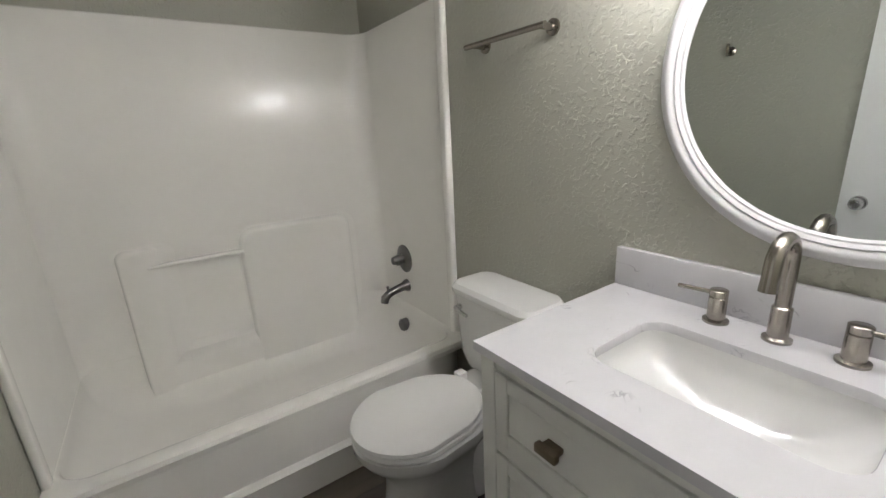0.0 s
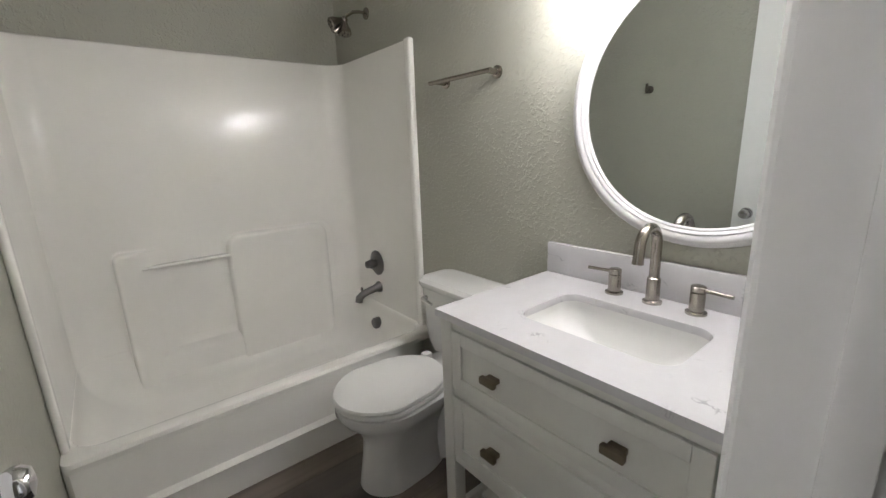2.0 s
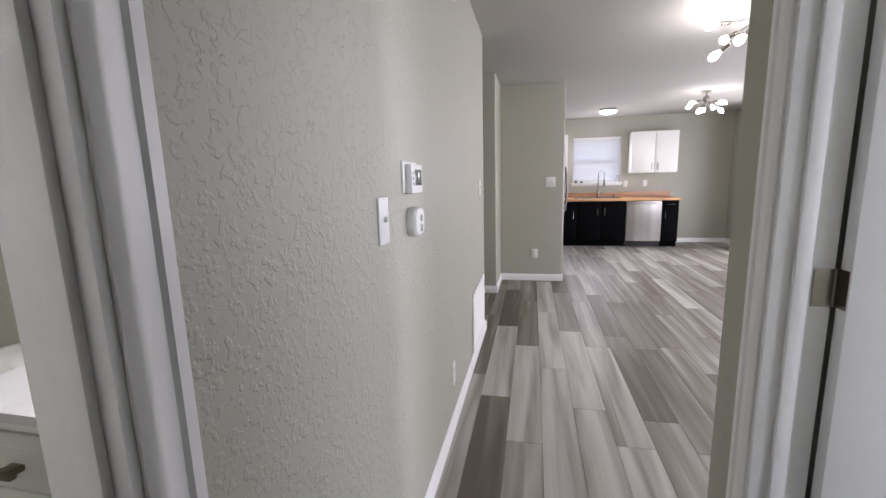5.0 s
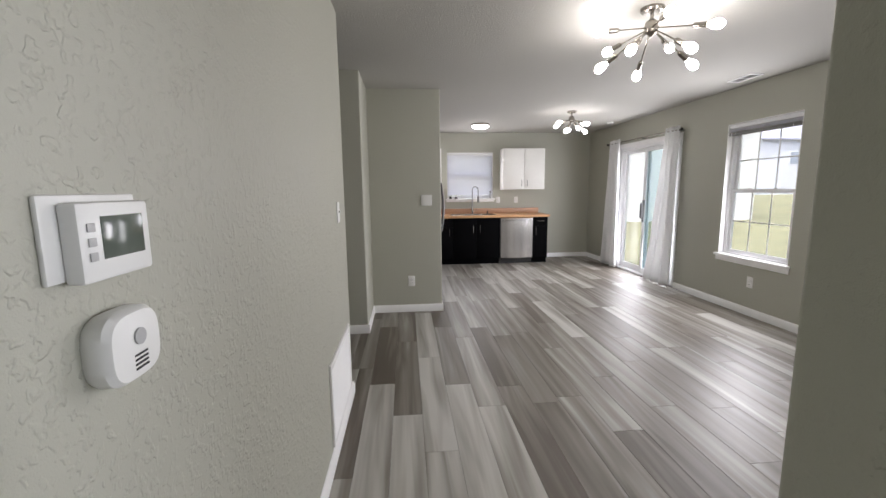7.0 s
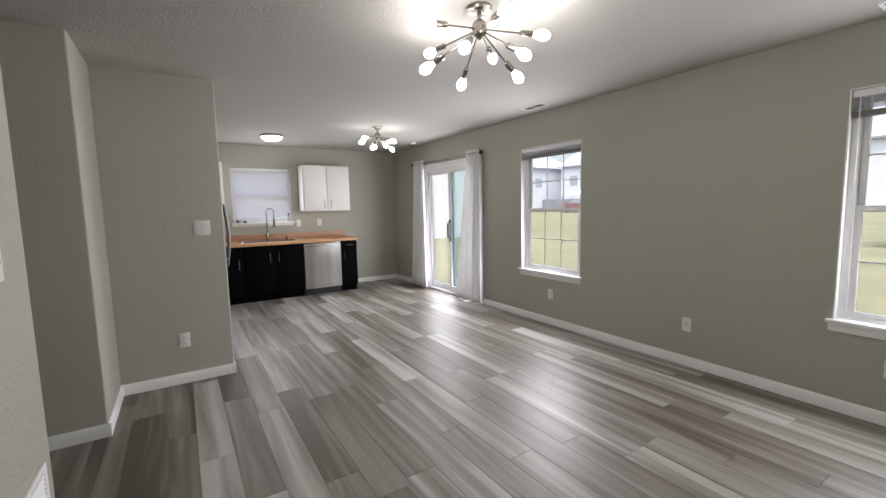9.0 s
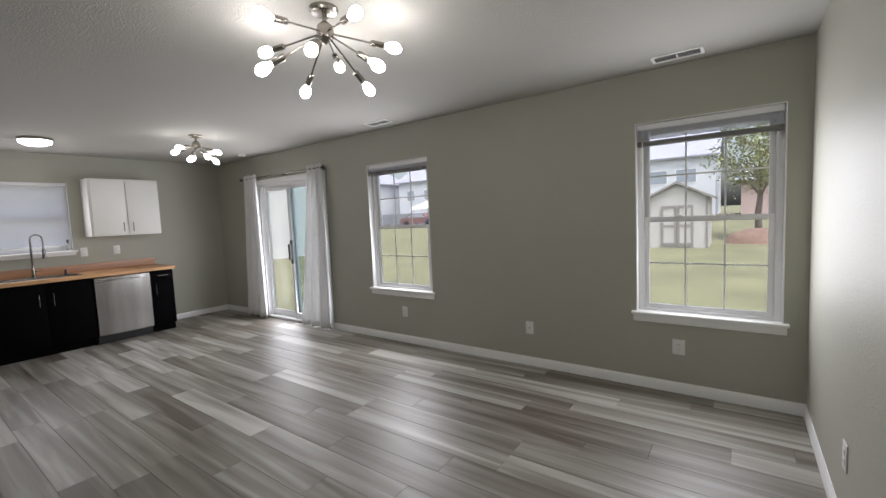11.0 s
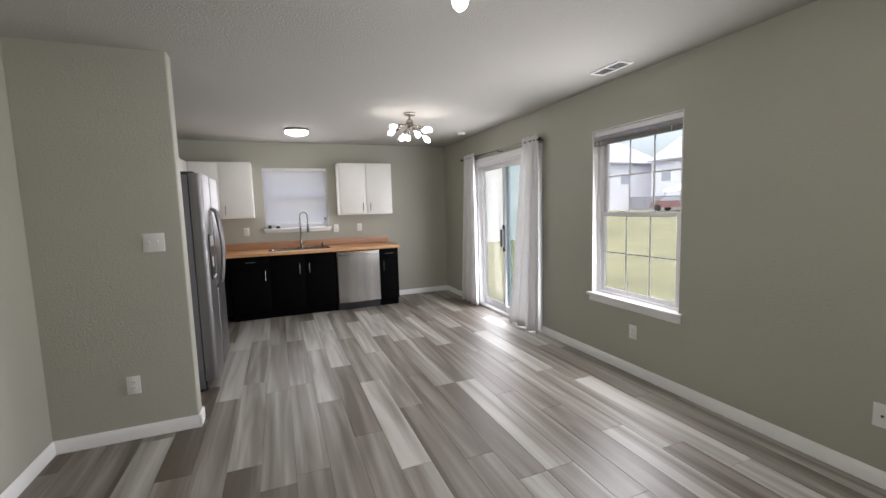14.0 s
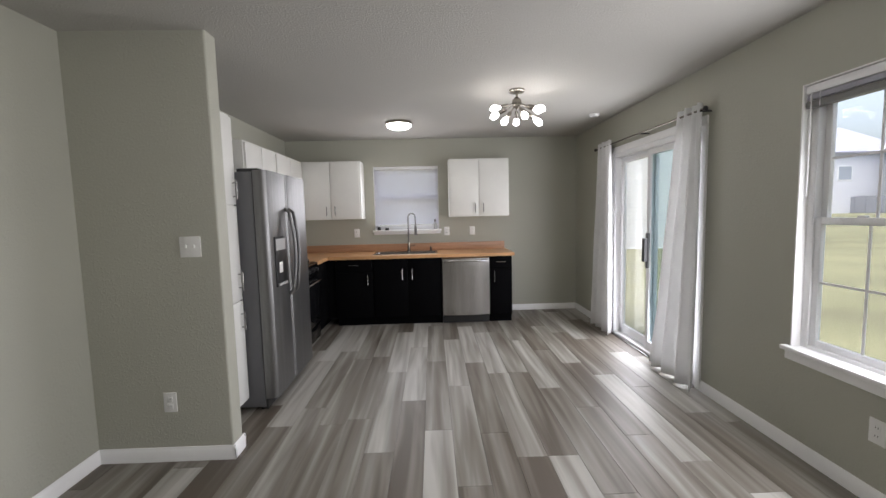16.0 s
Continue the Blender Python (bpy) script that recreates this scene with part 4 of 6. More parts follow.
cu = thing("shower_rod", (0.3, 1.33, 2.07), "nickel tension shower rod between the walls", "shower rod")
part("rod", R((XW + 0.002, 1.33, 2.07), (XM - 0.002, 1.33, 2.07), 0.0125, seg=18), NICKEL, cu)
for x, o in ((XM, -1), (XW, 1)):
    part("end_cap", lathe(bmesh.new(), (x, 1.33, 2.07), (o, 0, 0), [(0, 0.026), (0.02, 0.026), (0.05, 0.014), (0.055, 0.013)], 20), NICKEL, cu)
tw = thing("towel_bar", (XM, 0.99, 1.60), "short brushed nickel towel bar on round posts", "towel bar")
for y in (0.835, 1.145):
    ps = part("post", lathe(bmesh.new(), (XM, y, 1.595), W, [(0, 0.024), (0.008, 0.024), (0.012, 0.012), (0.06, 0.010)], 20), NICKEL, tw)
part("bar", R((XM - 0.06, 0.815, 1.595), (XM - 0.06, 1.19, 1.595), 0.0095, seg=16), NICKEL, tw)
hk = thing("robe_hook", (XW, 0.95, 1.60), "small nickel robe hook with an upright bar", "hook")
part("base", lathe(bmesh.new(), (XW, 0.95, 1.63), (1, 0, 0), [(0, 0.023), (0.006, 0.023), (0.010, 0.012), (0.014, 0.009)], 20), NICKEL, hk)
part("post", R((XW + 0.012, 0.95, 1.63), (XW + 0.045, 0.95, 1.63), 0.008), NICKEL, hk)
part("hook", B(XW + 0.040, XW + 0.052, 0.943, 0.957, 1.605, 1.665, bevel=0.003), NICKEL, hk)


def toilet(yc):
    ob = thing("toilet", (0.72, yc, 0), "white elongated porcelain toilet with lid closed", "toilet")
    # elongated outline, narrow at the front, along x
    def oval(x_back, x_front, half, z, n=36):
        pts = []
        for k in range(n):
            a = 2 * math.pi * k / n
            c, s = math.cos(a), math.sin(a)
            if c < 0:
                x = x_back - 0.29 + (x_back - 0.29 - x_front) * c
                y = half * s * (1 + 0.10 * c)
            else:
                x = x_back - 0.29 + 0.29 * (abs(c) ** 0.4)
                y = half * (1 - 0.36 * c) * math.copysign(abs(s) ** 0.75, s)
            pts.append((x, yc + y, z))
        return pts
    part("bowl", loft(bmesh.new(), [oval(0.80, 0.40, 0.115, 0.0), oval(0.80, 0.405, 0.112, 0.03), oval(0.80, 0.42, 0.10, 0.12), oval(0.81, 0.43, 0.105, 0.2), oval(0.82, 0.40, 0.13, 0.27), oval(0.82, 0.35, 0.172, 0.315), oval(0.82, 0.328, 0.187, 0.35), oval(0.82, 0.328, 0.188, 0.374), oval(0.81, 0.345, 0.175, 0.381)]), PORCELAIN, ob)
    part("pedestal", B(0.72, 0.93, yc - 0.10, yc + 0.10, 0.0, 0.34, bevel=0.03, seg=3), PORCELAIN, ob)
    part("tank_shelf", B(0.74, 1.04, yc - 0.13, yc + 0.13, 0.30, 0.392, bevel=0.03, seg=3), PORCELAIN, ob)
    part("seat", loft(bmesh.new(), [oval(0.80, 0.332, 0.184, 0.384), oval(0.80, 0.328, 0.188, 0.392), oval(0.80, 0.332, 0.185, 0.402)]), PLASTIC, ob)
    part("lid", loft(bmesh.new(), [oval(0.79, 0.330, 0.180, 0.404), oval(0.79, 0.326, 0.183, 0.410), oval(0.79, 0.330, 0.180, 0.420), oval(0.785, 0.345, 0.166, 0.427), oval(0.77, 0.40, 0.13, 0.430)]), PLASTIC, ob)
    for s in (-1, 1):
        part("lid_hinge", B(0.775, 0.815, yc + s * 0.075 - 0.02, yc + s * 0.075 + 0.02, 0.393, 0.432, bevel=0.008), PLASTIC, ob)
    bx0, bx1 = 0.862, 1.052
    tk = part("tank", loft(bmesh.new(), [rounded(bx0 + 0.03, bx1, yc - 0.175, yc + 0.175, 0.385, 0.04), rounded(bx0 + 0.012, bx1, yc - 0.19, yc + 0.19, 0.45, 0.04), rounded(bx0, bx1, yc - 0.203, yc + 0.203, 0.70, 0.04)]), PORCELAIN, ob)
    part("tank_lid", loft(bmesh.new(), [rounded(bx0 - 0.006, bx1 + 0.004, yc - 0.21, yc + 0.21, 0.70, 0.05), rounded(bx0 - 0.014, bx1 + 0.006, yc - 0.218, yc + 0.218, 0.712, 0.055), rounded(bx0 - 0.014, bx1 + 0.006, yc - 0.218, yc + 0.218, 0.728, 0.055), rounded(bx0, bx1, yc - 0.205, yc + 0.205, 0.744, 0.05), rounded(bx0 + 0.04, bx1 - 0.03, yc - 0.16, yc + 0.16, 0.749, 0.04)]), PORCELAIN, ob)
    part("flush_lever", sweep(bmesh.new(), [(bx0 + 0.004, yc + 0.15, 0.655), (bx0 - 0.02, yc + 0.15, 0.655), (bx0 - 0.024, yc + 0.11, 0.65), (bx0 - 0.024, yc + 0.08, 0.645)], [0.011, 0.009, 0.008, 0.007]), CHROME, ob, "chrome flush lever")
    vv = part("supply_valve", sweep(bmesh.new(), [(1.06, yc + 0.21, 0.17), (1.0, yc + 0.21, 0.17), (0.985, yc + 0.2, 0.2), (0.97, yc + 0.17, 0.32), (0.965, yc + 0.16, 0.40)], 0.006), CHROME, ob)
    return ob


toilet(0.945)


def vanity(yc):
    y0, y1 = yc - 0.40, yc + 0.40
    x0, top = 0.505, 0.852
    deep = 0.022
    ob = thing("bathroom_vanity", (0.78, yc, 0), "off-white two-drawer vanity cabinet on legs with slatted shelf", "vanity")
    b0, b1, xf = y0 + 0.009, y1 - 0.009, 0.518
    z0, z1 = 0.345, top - deep - 0.002
    for xa in (xf, 0.985):
        for ya in (b0, b1 - 0.045):
            part("leg", B(xa, xa + 0.045, ya, ya + 0.045, 0, z1, bevel=0.003), VANITYPAINT, ob)
    for ya in (b0 + 0.008, b1 - 0.02):
        part("side_panel", B(xf + 0.045, 0.985, ya, ya + 0.012, z0, z1 - 0.001), VANITYPAINT, ob)
    part("back_panel", B(1.0, 1.012, b0 + 0.045, b1 - 0.045, z0, z1 - 0.001), VANITYPAINT, ob)
    part("bottom_panel", B(xf + 0.045, 0.985, b0 + 0.02, b1 - 0.02, z0, z0 + 0.012), VANITYPAINT, ob)
    for z in (z0, 0.584, z1 - 0.028):
        part("front_rail", B(xf + 0.004, xf + 0.03, b0 + 0.045, b1 - 0.045, z, z + 0.027, bevel=0.001), VANITYPAINT, ob)
    for lo, hi in ((0.375, 0.581), (0.615, 0.797)):
        fb = bmesh.new()
        ya, yb2 = b0 + 0.049, b1 - 0.049
        box(fb, xf + 0.006, xf + 0.02, ya, yb2, lo, hi)
        s = 0.038
        for p, q, c, e in ((ya, ya + s, lo, hi), (yb2 - s, yb2, lo, hi), (ya + s, yb2 - s, lo, lo + s), (ya + s, yb2 - s, hi - s, hi)):
            box(fb, xf - 0.002, xf + 0.007, p, q, c, e, bevel=0.0025)
        df = part("drawer_front", fb, VANITYPAINT, ob)
        for yy in (yc + 0.174, yc - 0.174):
            zz = (lo + hi) / 2 + 0.005
            hb = bmesh.new()
            box(hb, xf - 0.030, xf - 0.014, yy - 0.026, yy + 0.026, zz - 0.0105, zz + 0.0105, bevel=0.003)
            box(hb, xf - 0.016, xf + 0.006, yy - 0.019, yy + 0.019, zz - 0.007, zz + 0.007, bevel=0.002)
            part("drawer_pull", hb, BRONZE, df, "aged bronze block pull")
    for k in range(5):
        x = xf + 0.02 + k * 0.098
        part("shelf_slat", B(x, x + 0.075, b0 + 0.045, b1 - 0.045, 0.13, 0.148, bevel=0.002), VANITYPAINT, ob)
    for ya in (b0 + 0.012, b1 - 0.032):
        part("shelf_rail", B(xf + 0.045, 0.985, ya, ya + 0.02, 0.105, 0.15, bevel=0.002), VANITYPAINT, ob)
    # top with a cut-out for the basin
    tp = thing("stone_counter", (0.78, yc, top - 0.02), "white quartz vanity top with grey flecks and backsplash", "countertop")
    sx0, sx1, sy0, sy1 = 0.645, 0.905, yc - 0.215, yc + 0.205
    bm = bmesh.new()
    inner, outer = rounded(sx0, sx1, sy0, sy1, top, 0.05, 6), []
    n = len(inner)
    ox0, ox1 = x0, XM - 0.001
    for x, y, z in inner:
        cx, cy = (sx0 + sx1) / 2, (sy0 + sy1) / 2
        dx, dy = x - cx, y - cy
        t = min((ox1 - cx) / dx if dx > 1e-6 else (ox0 - cx) / dx if dx < -1e-6 else 9e9, (y1 - cy) / dy if dy > 1e-6 else (y0 - cy) / dy if dy < -1e-6 else 9e9)
        outer.append([cx + dx * t, cy + dy * t, z])
    for qx, qy in ((ox1, y1), (ox0, y1), (ox0, y0), (ox1, y0)):
        k = min(range(n), key=lambda i: (outer[i][0] - qx) ** 2 + (outer[i][1] - qy) ** 2)
        outer[k][0], outer[k][1] = qx, qy
    down = lambda ring, z: [(p[0], p[1], z) for p in ring]
    vs = [[bm.verts.new(p) for p in ring] for ring in (down(inner, top - deep), down(inner, top - 0.002), down([((p[0] - 0.775) * 1.008 + 0.775, (p[1] - yc) * 1.006 + yc) for p in inner], top), down(outer, top), down(outer, top - deep))]
    for a, b in zip(vs, vs[1:]):
        for i in range(n):
            bm.faces.new((a[i], a[(i + 1) % n], b[(i + 1) % n], b[i]))
    for i in range(n):
        bm.faces.new((vs[-1][i], vs[-1][(i + 1) % n], vs[0][(i + 1) % n], vs[0][i]))
    part("slab", bm, QUARTZ, tp)
    part("backsplash", B(XM - 0.020, XM - 0.0005, y0, y1, top + 0.0005, top + 0.112, bevel=0.0015), QUARTZ, tp)
    sk = thing("undermount_sink", (0.775, yc, top - 0.15), "white rectangular undermount porcelain sink", "sink")
    bowl = [rounded(sx0 - 0.015, sx1 + 0.015, sy0 - 0.015, sy1 + 0.015, top - deep - 0.0005, 0.06, 6), rounded(sx0 - 0.004, sx1 + 0.004, sy0 - 0.004, sy1 + 0.004, top - deep - 0.0008, 0.052, 6)]
    for k in range(12):
        turn = radians(7.5 * k)
        inward, z = 1 - math.cos(turn), top - deep - 0.004 - 0.112 * math.sin(turn)
        bowl.append(rounded(sx0 - 0.003 + 0.10 * inward, sx1 + 0.003 - 0.10 * inward, sy0 - 0.003 + 0.18 * inward, sy1 + 0.003 - 0.18 * inward, z, 0.052 + 0.01 * inward, 6))
    part("sink_bowl", loft(bmesh.new(), bowl, cap0=False), PORCELAIN, sk)
    part("sink_drain", R((0.79, yc, top - 0.1405), (0.79, yc, top - 0.1365), 0.022, 0.02, 20), CHROME, sk, "chrome drain")
    # widespread tap
    fx = 0.995
    fc = thing("bathroom_faucet", (fx, yc - 0.01, top), "brushed nickel gooseneck faucet with two lever handles", "faucet")
    fy = yc - 0.012
    bs = part("spout_base", lathe(bmesh.new(), (fx, fy, top), (0, 0, 1), [(0, 0.027), (0.006, 0.027), (0.010, 0.019), (0.075, 0.0185), (0.078, 0.0145)]), NICKEL, fc)
    arc = [(fx, fy, top + z) for z in (0.075, 0.125, 0.173)] + [(fx - 0.052 + 0.052 * math.cos(radians(a)), fy, top + 0.178 + 0.052 * math.sin(radians(a))) for a in range(15, 181, 15)] + [(fx - 0.106, fy, top + 0.158), (fx - 0.108, fy, top + 0.138)]
    part("gooseneck", sweep(bmesh.new(), arc, [0.0145] * (len(arc) - 1) + [0.0155], 18), NICKEL, bs)
    for hy, s in ((fy + 0.118, 1), (fy - 0.118, -1)):
        hbs = part("handle_base", lathe(bmesh.new(), (fx, hy, top), (0, 0, 1), [(0, 0.027), (0.006, 0.027), (0.009, 0.019), (0.06, 0.019), (0.062, 0.017), (0.064, 0.019), (0.078, 0.019), (0.08, 0.016)]), NICKEL, fc)
        part("lever", R((fx, hy, top + 0.07), (fx - 0.012, hy + s * 0.085, top + 0.07), 0.0055, 0.0055, 12), NICKEL, hbs)


vanity(0.167)
MY, MZ = 0.088, 1.417
mr = thing("round_mirror", (XM, MY, MZ), "round mirror in a white beaded moulded frame", "mirror")
bm = bmesh.new()
prof = [(0.0, 0.342), (0.012, 0.342), (0.017, 0.346), (0.017, 0.350), (0.021, 0.354), (0.024, 0.358), (0.021, 0.361), (0.025, 0.365), (0.029, 0.372), (0.029, 0.378), (0.026, 0.383), (0.022, 0.384), (0.020, 0.390), (0.014, 0.395), (0.0, 0.397)]
rings = [[(XM - d_, MY + r * math.cos(2 * math.pi * k / 96), MZ + r * math.sin(2 * math.pi * k / 96)) for k in range(96)] for d_, r in prof]
part("mirror_frame", loft(bm, rings, False, False), FRAMEPAINT, mr)
bm = bmesh.new()
bmesh.ops.create_circle(bm, cap_ends=True, segments=96, radius=0.345, matrix=pose(XM - 0.009, MY, MZ, 0, -90, 0))
part("mirror_glass", bm, MIRROR, mr, smooth=False)
vlg = thing("vanity_light", (XM, 0.16, 1.95), "three-shade nickel vanity light above the mirror, lit", "vanity light")
part("back_plate", B(XM - 0.022, XM, -0.16, 0.48, 1.93, 1.99, bevel=0.006), NICKEL, vlg)
for y in (0.402, 0.135, -0.132):
    am = part("arm", sweep(bmesh.new(), [(XM - 0.02, y, 1.96), (XM - 0.08, y, 1.965), (XM - 0.15, y, 1.95), (XM - 0.155, y, 1.92)], 0.008), NICKEL, vlg)
    part("cup", lathe(bmesh.new(), (XM - 0.155, y, 1.93), (0, 0, -1), [(0, 0.012), (0.01, 0.026), (0.03, 0.028)], 18), NICKEL, am)
    part("shade", lathe(bmesh.new(), (XM - 0.155, y, 1.905), (0, 0, -1), [(0, 0.03), (0.008, 0.050), (0.02, 0.058), (0.125, 0.060), (0.135, 0.060), (0.136, 0.050)], 26), SHADE, am, "lit frosted glass shade")


# ---- kitchen ----
def bar_pull(parent, at, axis, length, facing, mat=None):
    """A slim bar handle on two posts."""
    c, a, f = Vector(at), Vector(axis), Vector(facing)
    bm = bmesh.new()
    rod(bm, c - a * length / 2 + f * 0.028, c + a * length / 2 + f * 0.028, 0.005, seg=10)
    for s in (-0.36, 0.36):
        rod(bm, c + a * length * s, c + a * length * s + f * 0.028, 0.004, seg=8)
    return part("handle", bm, mat or STEEL, parent, "slim steel bar handle")


def shaker(parent, name, face, axis, a0, a1, z0, z1, mat, flat=False):
    """A cabinet door or drawer front. face: where its back lies along the outward axis ('x-' or 'y-')."""
    t, s = 0.019, 0.052
    bm = bmesh.new()

    def slab(p, q, lo, hi, d0, d1, bv):
        if axis == "x-":
            box(bm, face - d0, face - d1, p, q, lo, hi, bevel=bv)
        else:
            box(bm, p, q, face - d0, face - d1, lo, hi, bevel=bv)

    if flat:
        slab(a0, a1, z0, z1, 0, t, 0.002)
    else:
        slab(a0 + s, a1 - s, z0 + s, z1 - s, 0, t - 0.006, 0)
        for p, q, lo, hi in ((a0, a0 + s, z0, z1), (a1 - s, a1, z0, z1), (a0 + s, a1 - s, z0, z0 + s), (a0 + s, a1 - s, z1 - s, z1)):
            slab(p, q, lo, hi, 0, t, 0.0015)
    return part(name, bm, mat, parent)


XF = 8.135                          # front of the base carcasses
def base_cabinet(y0, y1, doors, drawers, label):
    ob = thing("base_cabinet", (8.45, (y0 + y1) / 2, 0), label, "base cabinet", "black base cabinets")
    part("carcass", B(XF, XE - 0.002, y0 + 0.0005, y1 - 0.0005, 0.10, 0.858), BLACKCAB, ob, smooth=False)
    part("toe_kick", B(XF + 0.05, XE - 0.01, y0 + 0.001, y1 - 0.001, 0, 0.0995), BLACKCAB, ob, smooth=False)
    for a, b in drawers:
        dr = shaker(ob, "drawer_front", XF, "x-", a, b, 0.70, 0.85, BLACKCAB, True)
        bar_pull(dr, (XF - 0.019, (a + b) / 2, 0.785), (0, 1, 0), 0.12, (-1, 0, 0))
    for a, b, hy in doors:
        top = 0.69 if drawers else 0.85
        dr = shaker(ob, "cabinet_door", XF, "x-", a, b, 0.115, top, BLACKCAB, True)
        bar_pull(dr, (XF - 0.019, hy, 0.66 if not drawers else 0.60), (0, 0, 1), 0.14, (-1, 0, 0))


base_cabinet(-3.36, -3.075, [(-3.355, -3.08, -3.13)], [(-3.355, -3.08)], "narrow black base cabinet with drawer and door")
base_cabinet(-2.465, -1.60, [(-2.46, -2.035, -2.09), (-2.03, -1.605, -1.965)], [], "black two-door sink base cabinet")
base_cabinet(-1.598, -1.12, [(-1.593, -1.125, -1.53)], [(-1.593, -1.125)], "black base cabinet with drawer and door")
cc = thing("corner_cabinet", (8.3, -0.75, 0), "black corner base cabinet in the kitchen", "base cabinet")
part("carcass", B(7.66, XE - 0.002, -1.0, YH - 0.001, 0.10, 0.858), BLACKCAB, cc, smooth=False)
part("corner_filler", B(XF, XE - 0.002, -1.118, -1.0005, 0.10, 0.858), BLACKCAB, cc, smooth=False)
part("toe_kick", B(7.66, XE - 0.01, -0.95, YH - 0.001, 0, 0.0995), BLACKCAB, cc, smooth=False)
part("cabinet_door", B(7.67, 8.10, -1.019, -1.0, 0.115, 0.85, bevel=0.002), BLACKCAB, cc)
ct = thing("kitchen_countertop", (8.4, -1.9, 0.86), "butcher block countertop with a low wooden backsplash", "countertop")
SINK = (8.26, 8.60, -2.40, -1.60)
bm = bmesh.new()
CX, CT0, CT1 = 8.085, 0.86, 0.899
for a, b, c, e in ((CX, SINK[0], -3.385, YH - 0.002), (SINK[1], XE - 0.002, -3.385, YH - 0.002), (SINK[0], SINK[1], -3.385, SINK[2]), (SINK[0], SINK[1], SINK[3], YH - 0.002)):
    box(bm, a, b, c, e, CT0, CT1)
box(bm, 7.63, CX, -1.045, YH - 0.002, CT0, CT1)
part("worktop", bm, BUTCHER, ct, smooth=False)
part("backsplash", B(XE - 0.022, XE - 0.0015, -3.372, YH - 0.002, CT1 + 0.0005, 1.0, bevel=0.002), REDBUTCHER, ct, "redder oiled wooden backsplash")
sk = thing("kitchen_sink", (8.43, -2.0, 0.70), "stainless drop-in double kitchen sink", "sink")
part("rim", loft(bmesh.new(), [rounded(SINK[0] - 0.02, SINK[1] + 0.02, SINK[2] - 0.02, SINK[3] + 0.02, CT1 + 0.0006, 0.03), rounded(SINK[0] - 0.015, SINK[1] + 0.015, SINK[2] - 0.015, SINK[3] + 0.015, CT1 + 0.006, 0.03), rounded(SINK[0] + 0.012, SINK[1] - 0.05, SINK[2] + 0.012, SINK[3] - 0.012, CT1 + 0.004, 0.04), rounded(SINK[0] + 0.02, SINK[1] - 0.06, SINK[2] + 0.02, SINK[3] - 0.02, 0.74, 0.05)], cap0=False), STEEL, sk)
part("divider", B(SINK[0] + 0.015, SINK[1] - 0.055, -2.01, -1.99, 0.745, CT1, bevel=0.006), STEEL, sk)
kf = thing("kitchen_faucet", (8.615, -2.03, CT1), "dark nickel spring-neck pull-down kitchen faucet", "faucet")
fx, fy = 8.612, -2.03
kb = part("faucet_body", lathe(bmesh.new(), (fx, fy, CT1 + 0.004), (0, 0, 1), [(0, 0.028), (0.008, 0.028), (0.012, 0.02), (0.10, 0.02), (0.105, 0.014), (0.14, 0.013)]), NICKEL, kf)
arc = [(fx, fy, CT1 + z) for z in (0.13, 0.25, 0.38, 0.44)] + [(fx - 0.03 * (1 - math.cos(radians(a))), fy - 0.05 + 0.05 * math.cos(radians(a)), CT1 + 0.465 + 0.055 * math.sin(radians(a))) for a in range(0, 181, 20)] + [(fx - 0.062, fy - 0.102, CT1 + 0.40), (fx - 0.062, fy - 0.102, CT1 + 0.33)]
part("hose", sweep(bmesh.new(), arc, 0.009, 12), DARKNICKEL, kb)
spring = bmesh.new()
for k in range(26):
    z = CT1 + 0.15 + k * 0.0115
    lathe(spring, (fx, fy, z), (0, 0, 1), [(0, 0.010), (0.0025, 0.0145), (0.005, 0.0145), (0.0075, 0.010)], 12)
part("spring", spring, DARKNICKEL, kb)
part("spray_head", lathe(bmesh.new(), (fx - 0.062, fy - 0.102, CT1 + 0.35), (0, 0, -1), [(0, 0.013), (0.02, 0.017), (0.09, 0.018), (0.12, 0.024), (0.125, 0.02)]), DARKNICKEL, kb)
part("lever", R((fx, fy - 0.015, CT1 + 0.07), (fx - 0.03, fy - 0.09, CT1 + 0.09), 0.006, 0.005), NICKEL, kb)
sd = thing("soap_dispenser", (8.66, -2.33, CT1), "small dark soap pump beside the sink", "soap dispenser")
part("pump", lathe(bmesh.new(), (8.64, -2.33, CT1 + 0.0055), (0, 0, 1), [(0, 0.02), (0.006, 0.02), (0.01, 0.011), (0.05, 0.011), (0.055, 0.006)], 16), BLACKPLASTIC, sd)
sb = thing("soap_bottle", (XE - 0.03, -2.40, 1.194), "small clear bottle with black cap on the sill", "bottle")
part("bottle_body", lathe(bmesh.new(), (XE - 0.03, -2.40, 1.194), (0, 0, 1), [(0, 0.022), (0.08, 0.022), (0.095, 0.01), (0.1, 0.009)], 18), GREYPLASTIC, sb)
part("cap", R((XE - 0.03, -2.40, 1.294), (XE - 0.03, -2.40, 1.335), 0.012, seg=14), BLACKPLASTIC, sb)
for y, w, h in ((-1.62, 0.05, 0.045), (-1.73, 0.06, 0.03)):
    tagged(part("sill_dish", lathe(bmesh.new(), (XE - 0.035, y, 1.194), (0, 0, 1), [(0, w / 2), (h, w / 2.4), (h + 0.003, w / 6)], 16), BLACKPLASTIC, None), "small dark dish on the window sill", "dish")

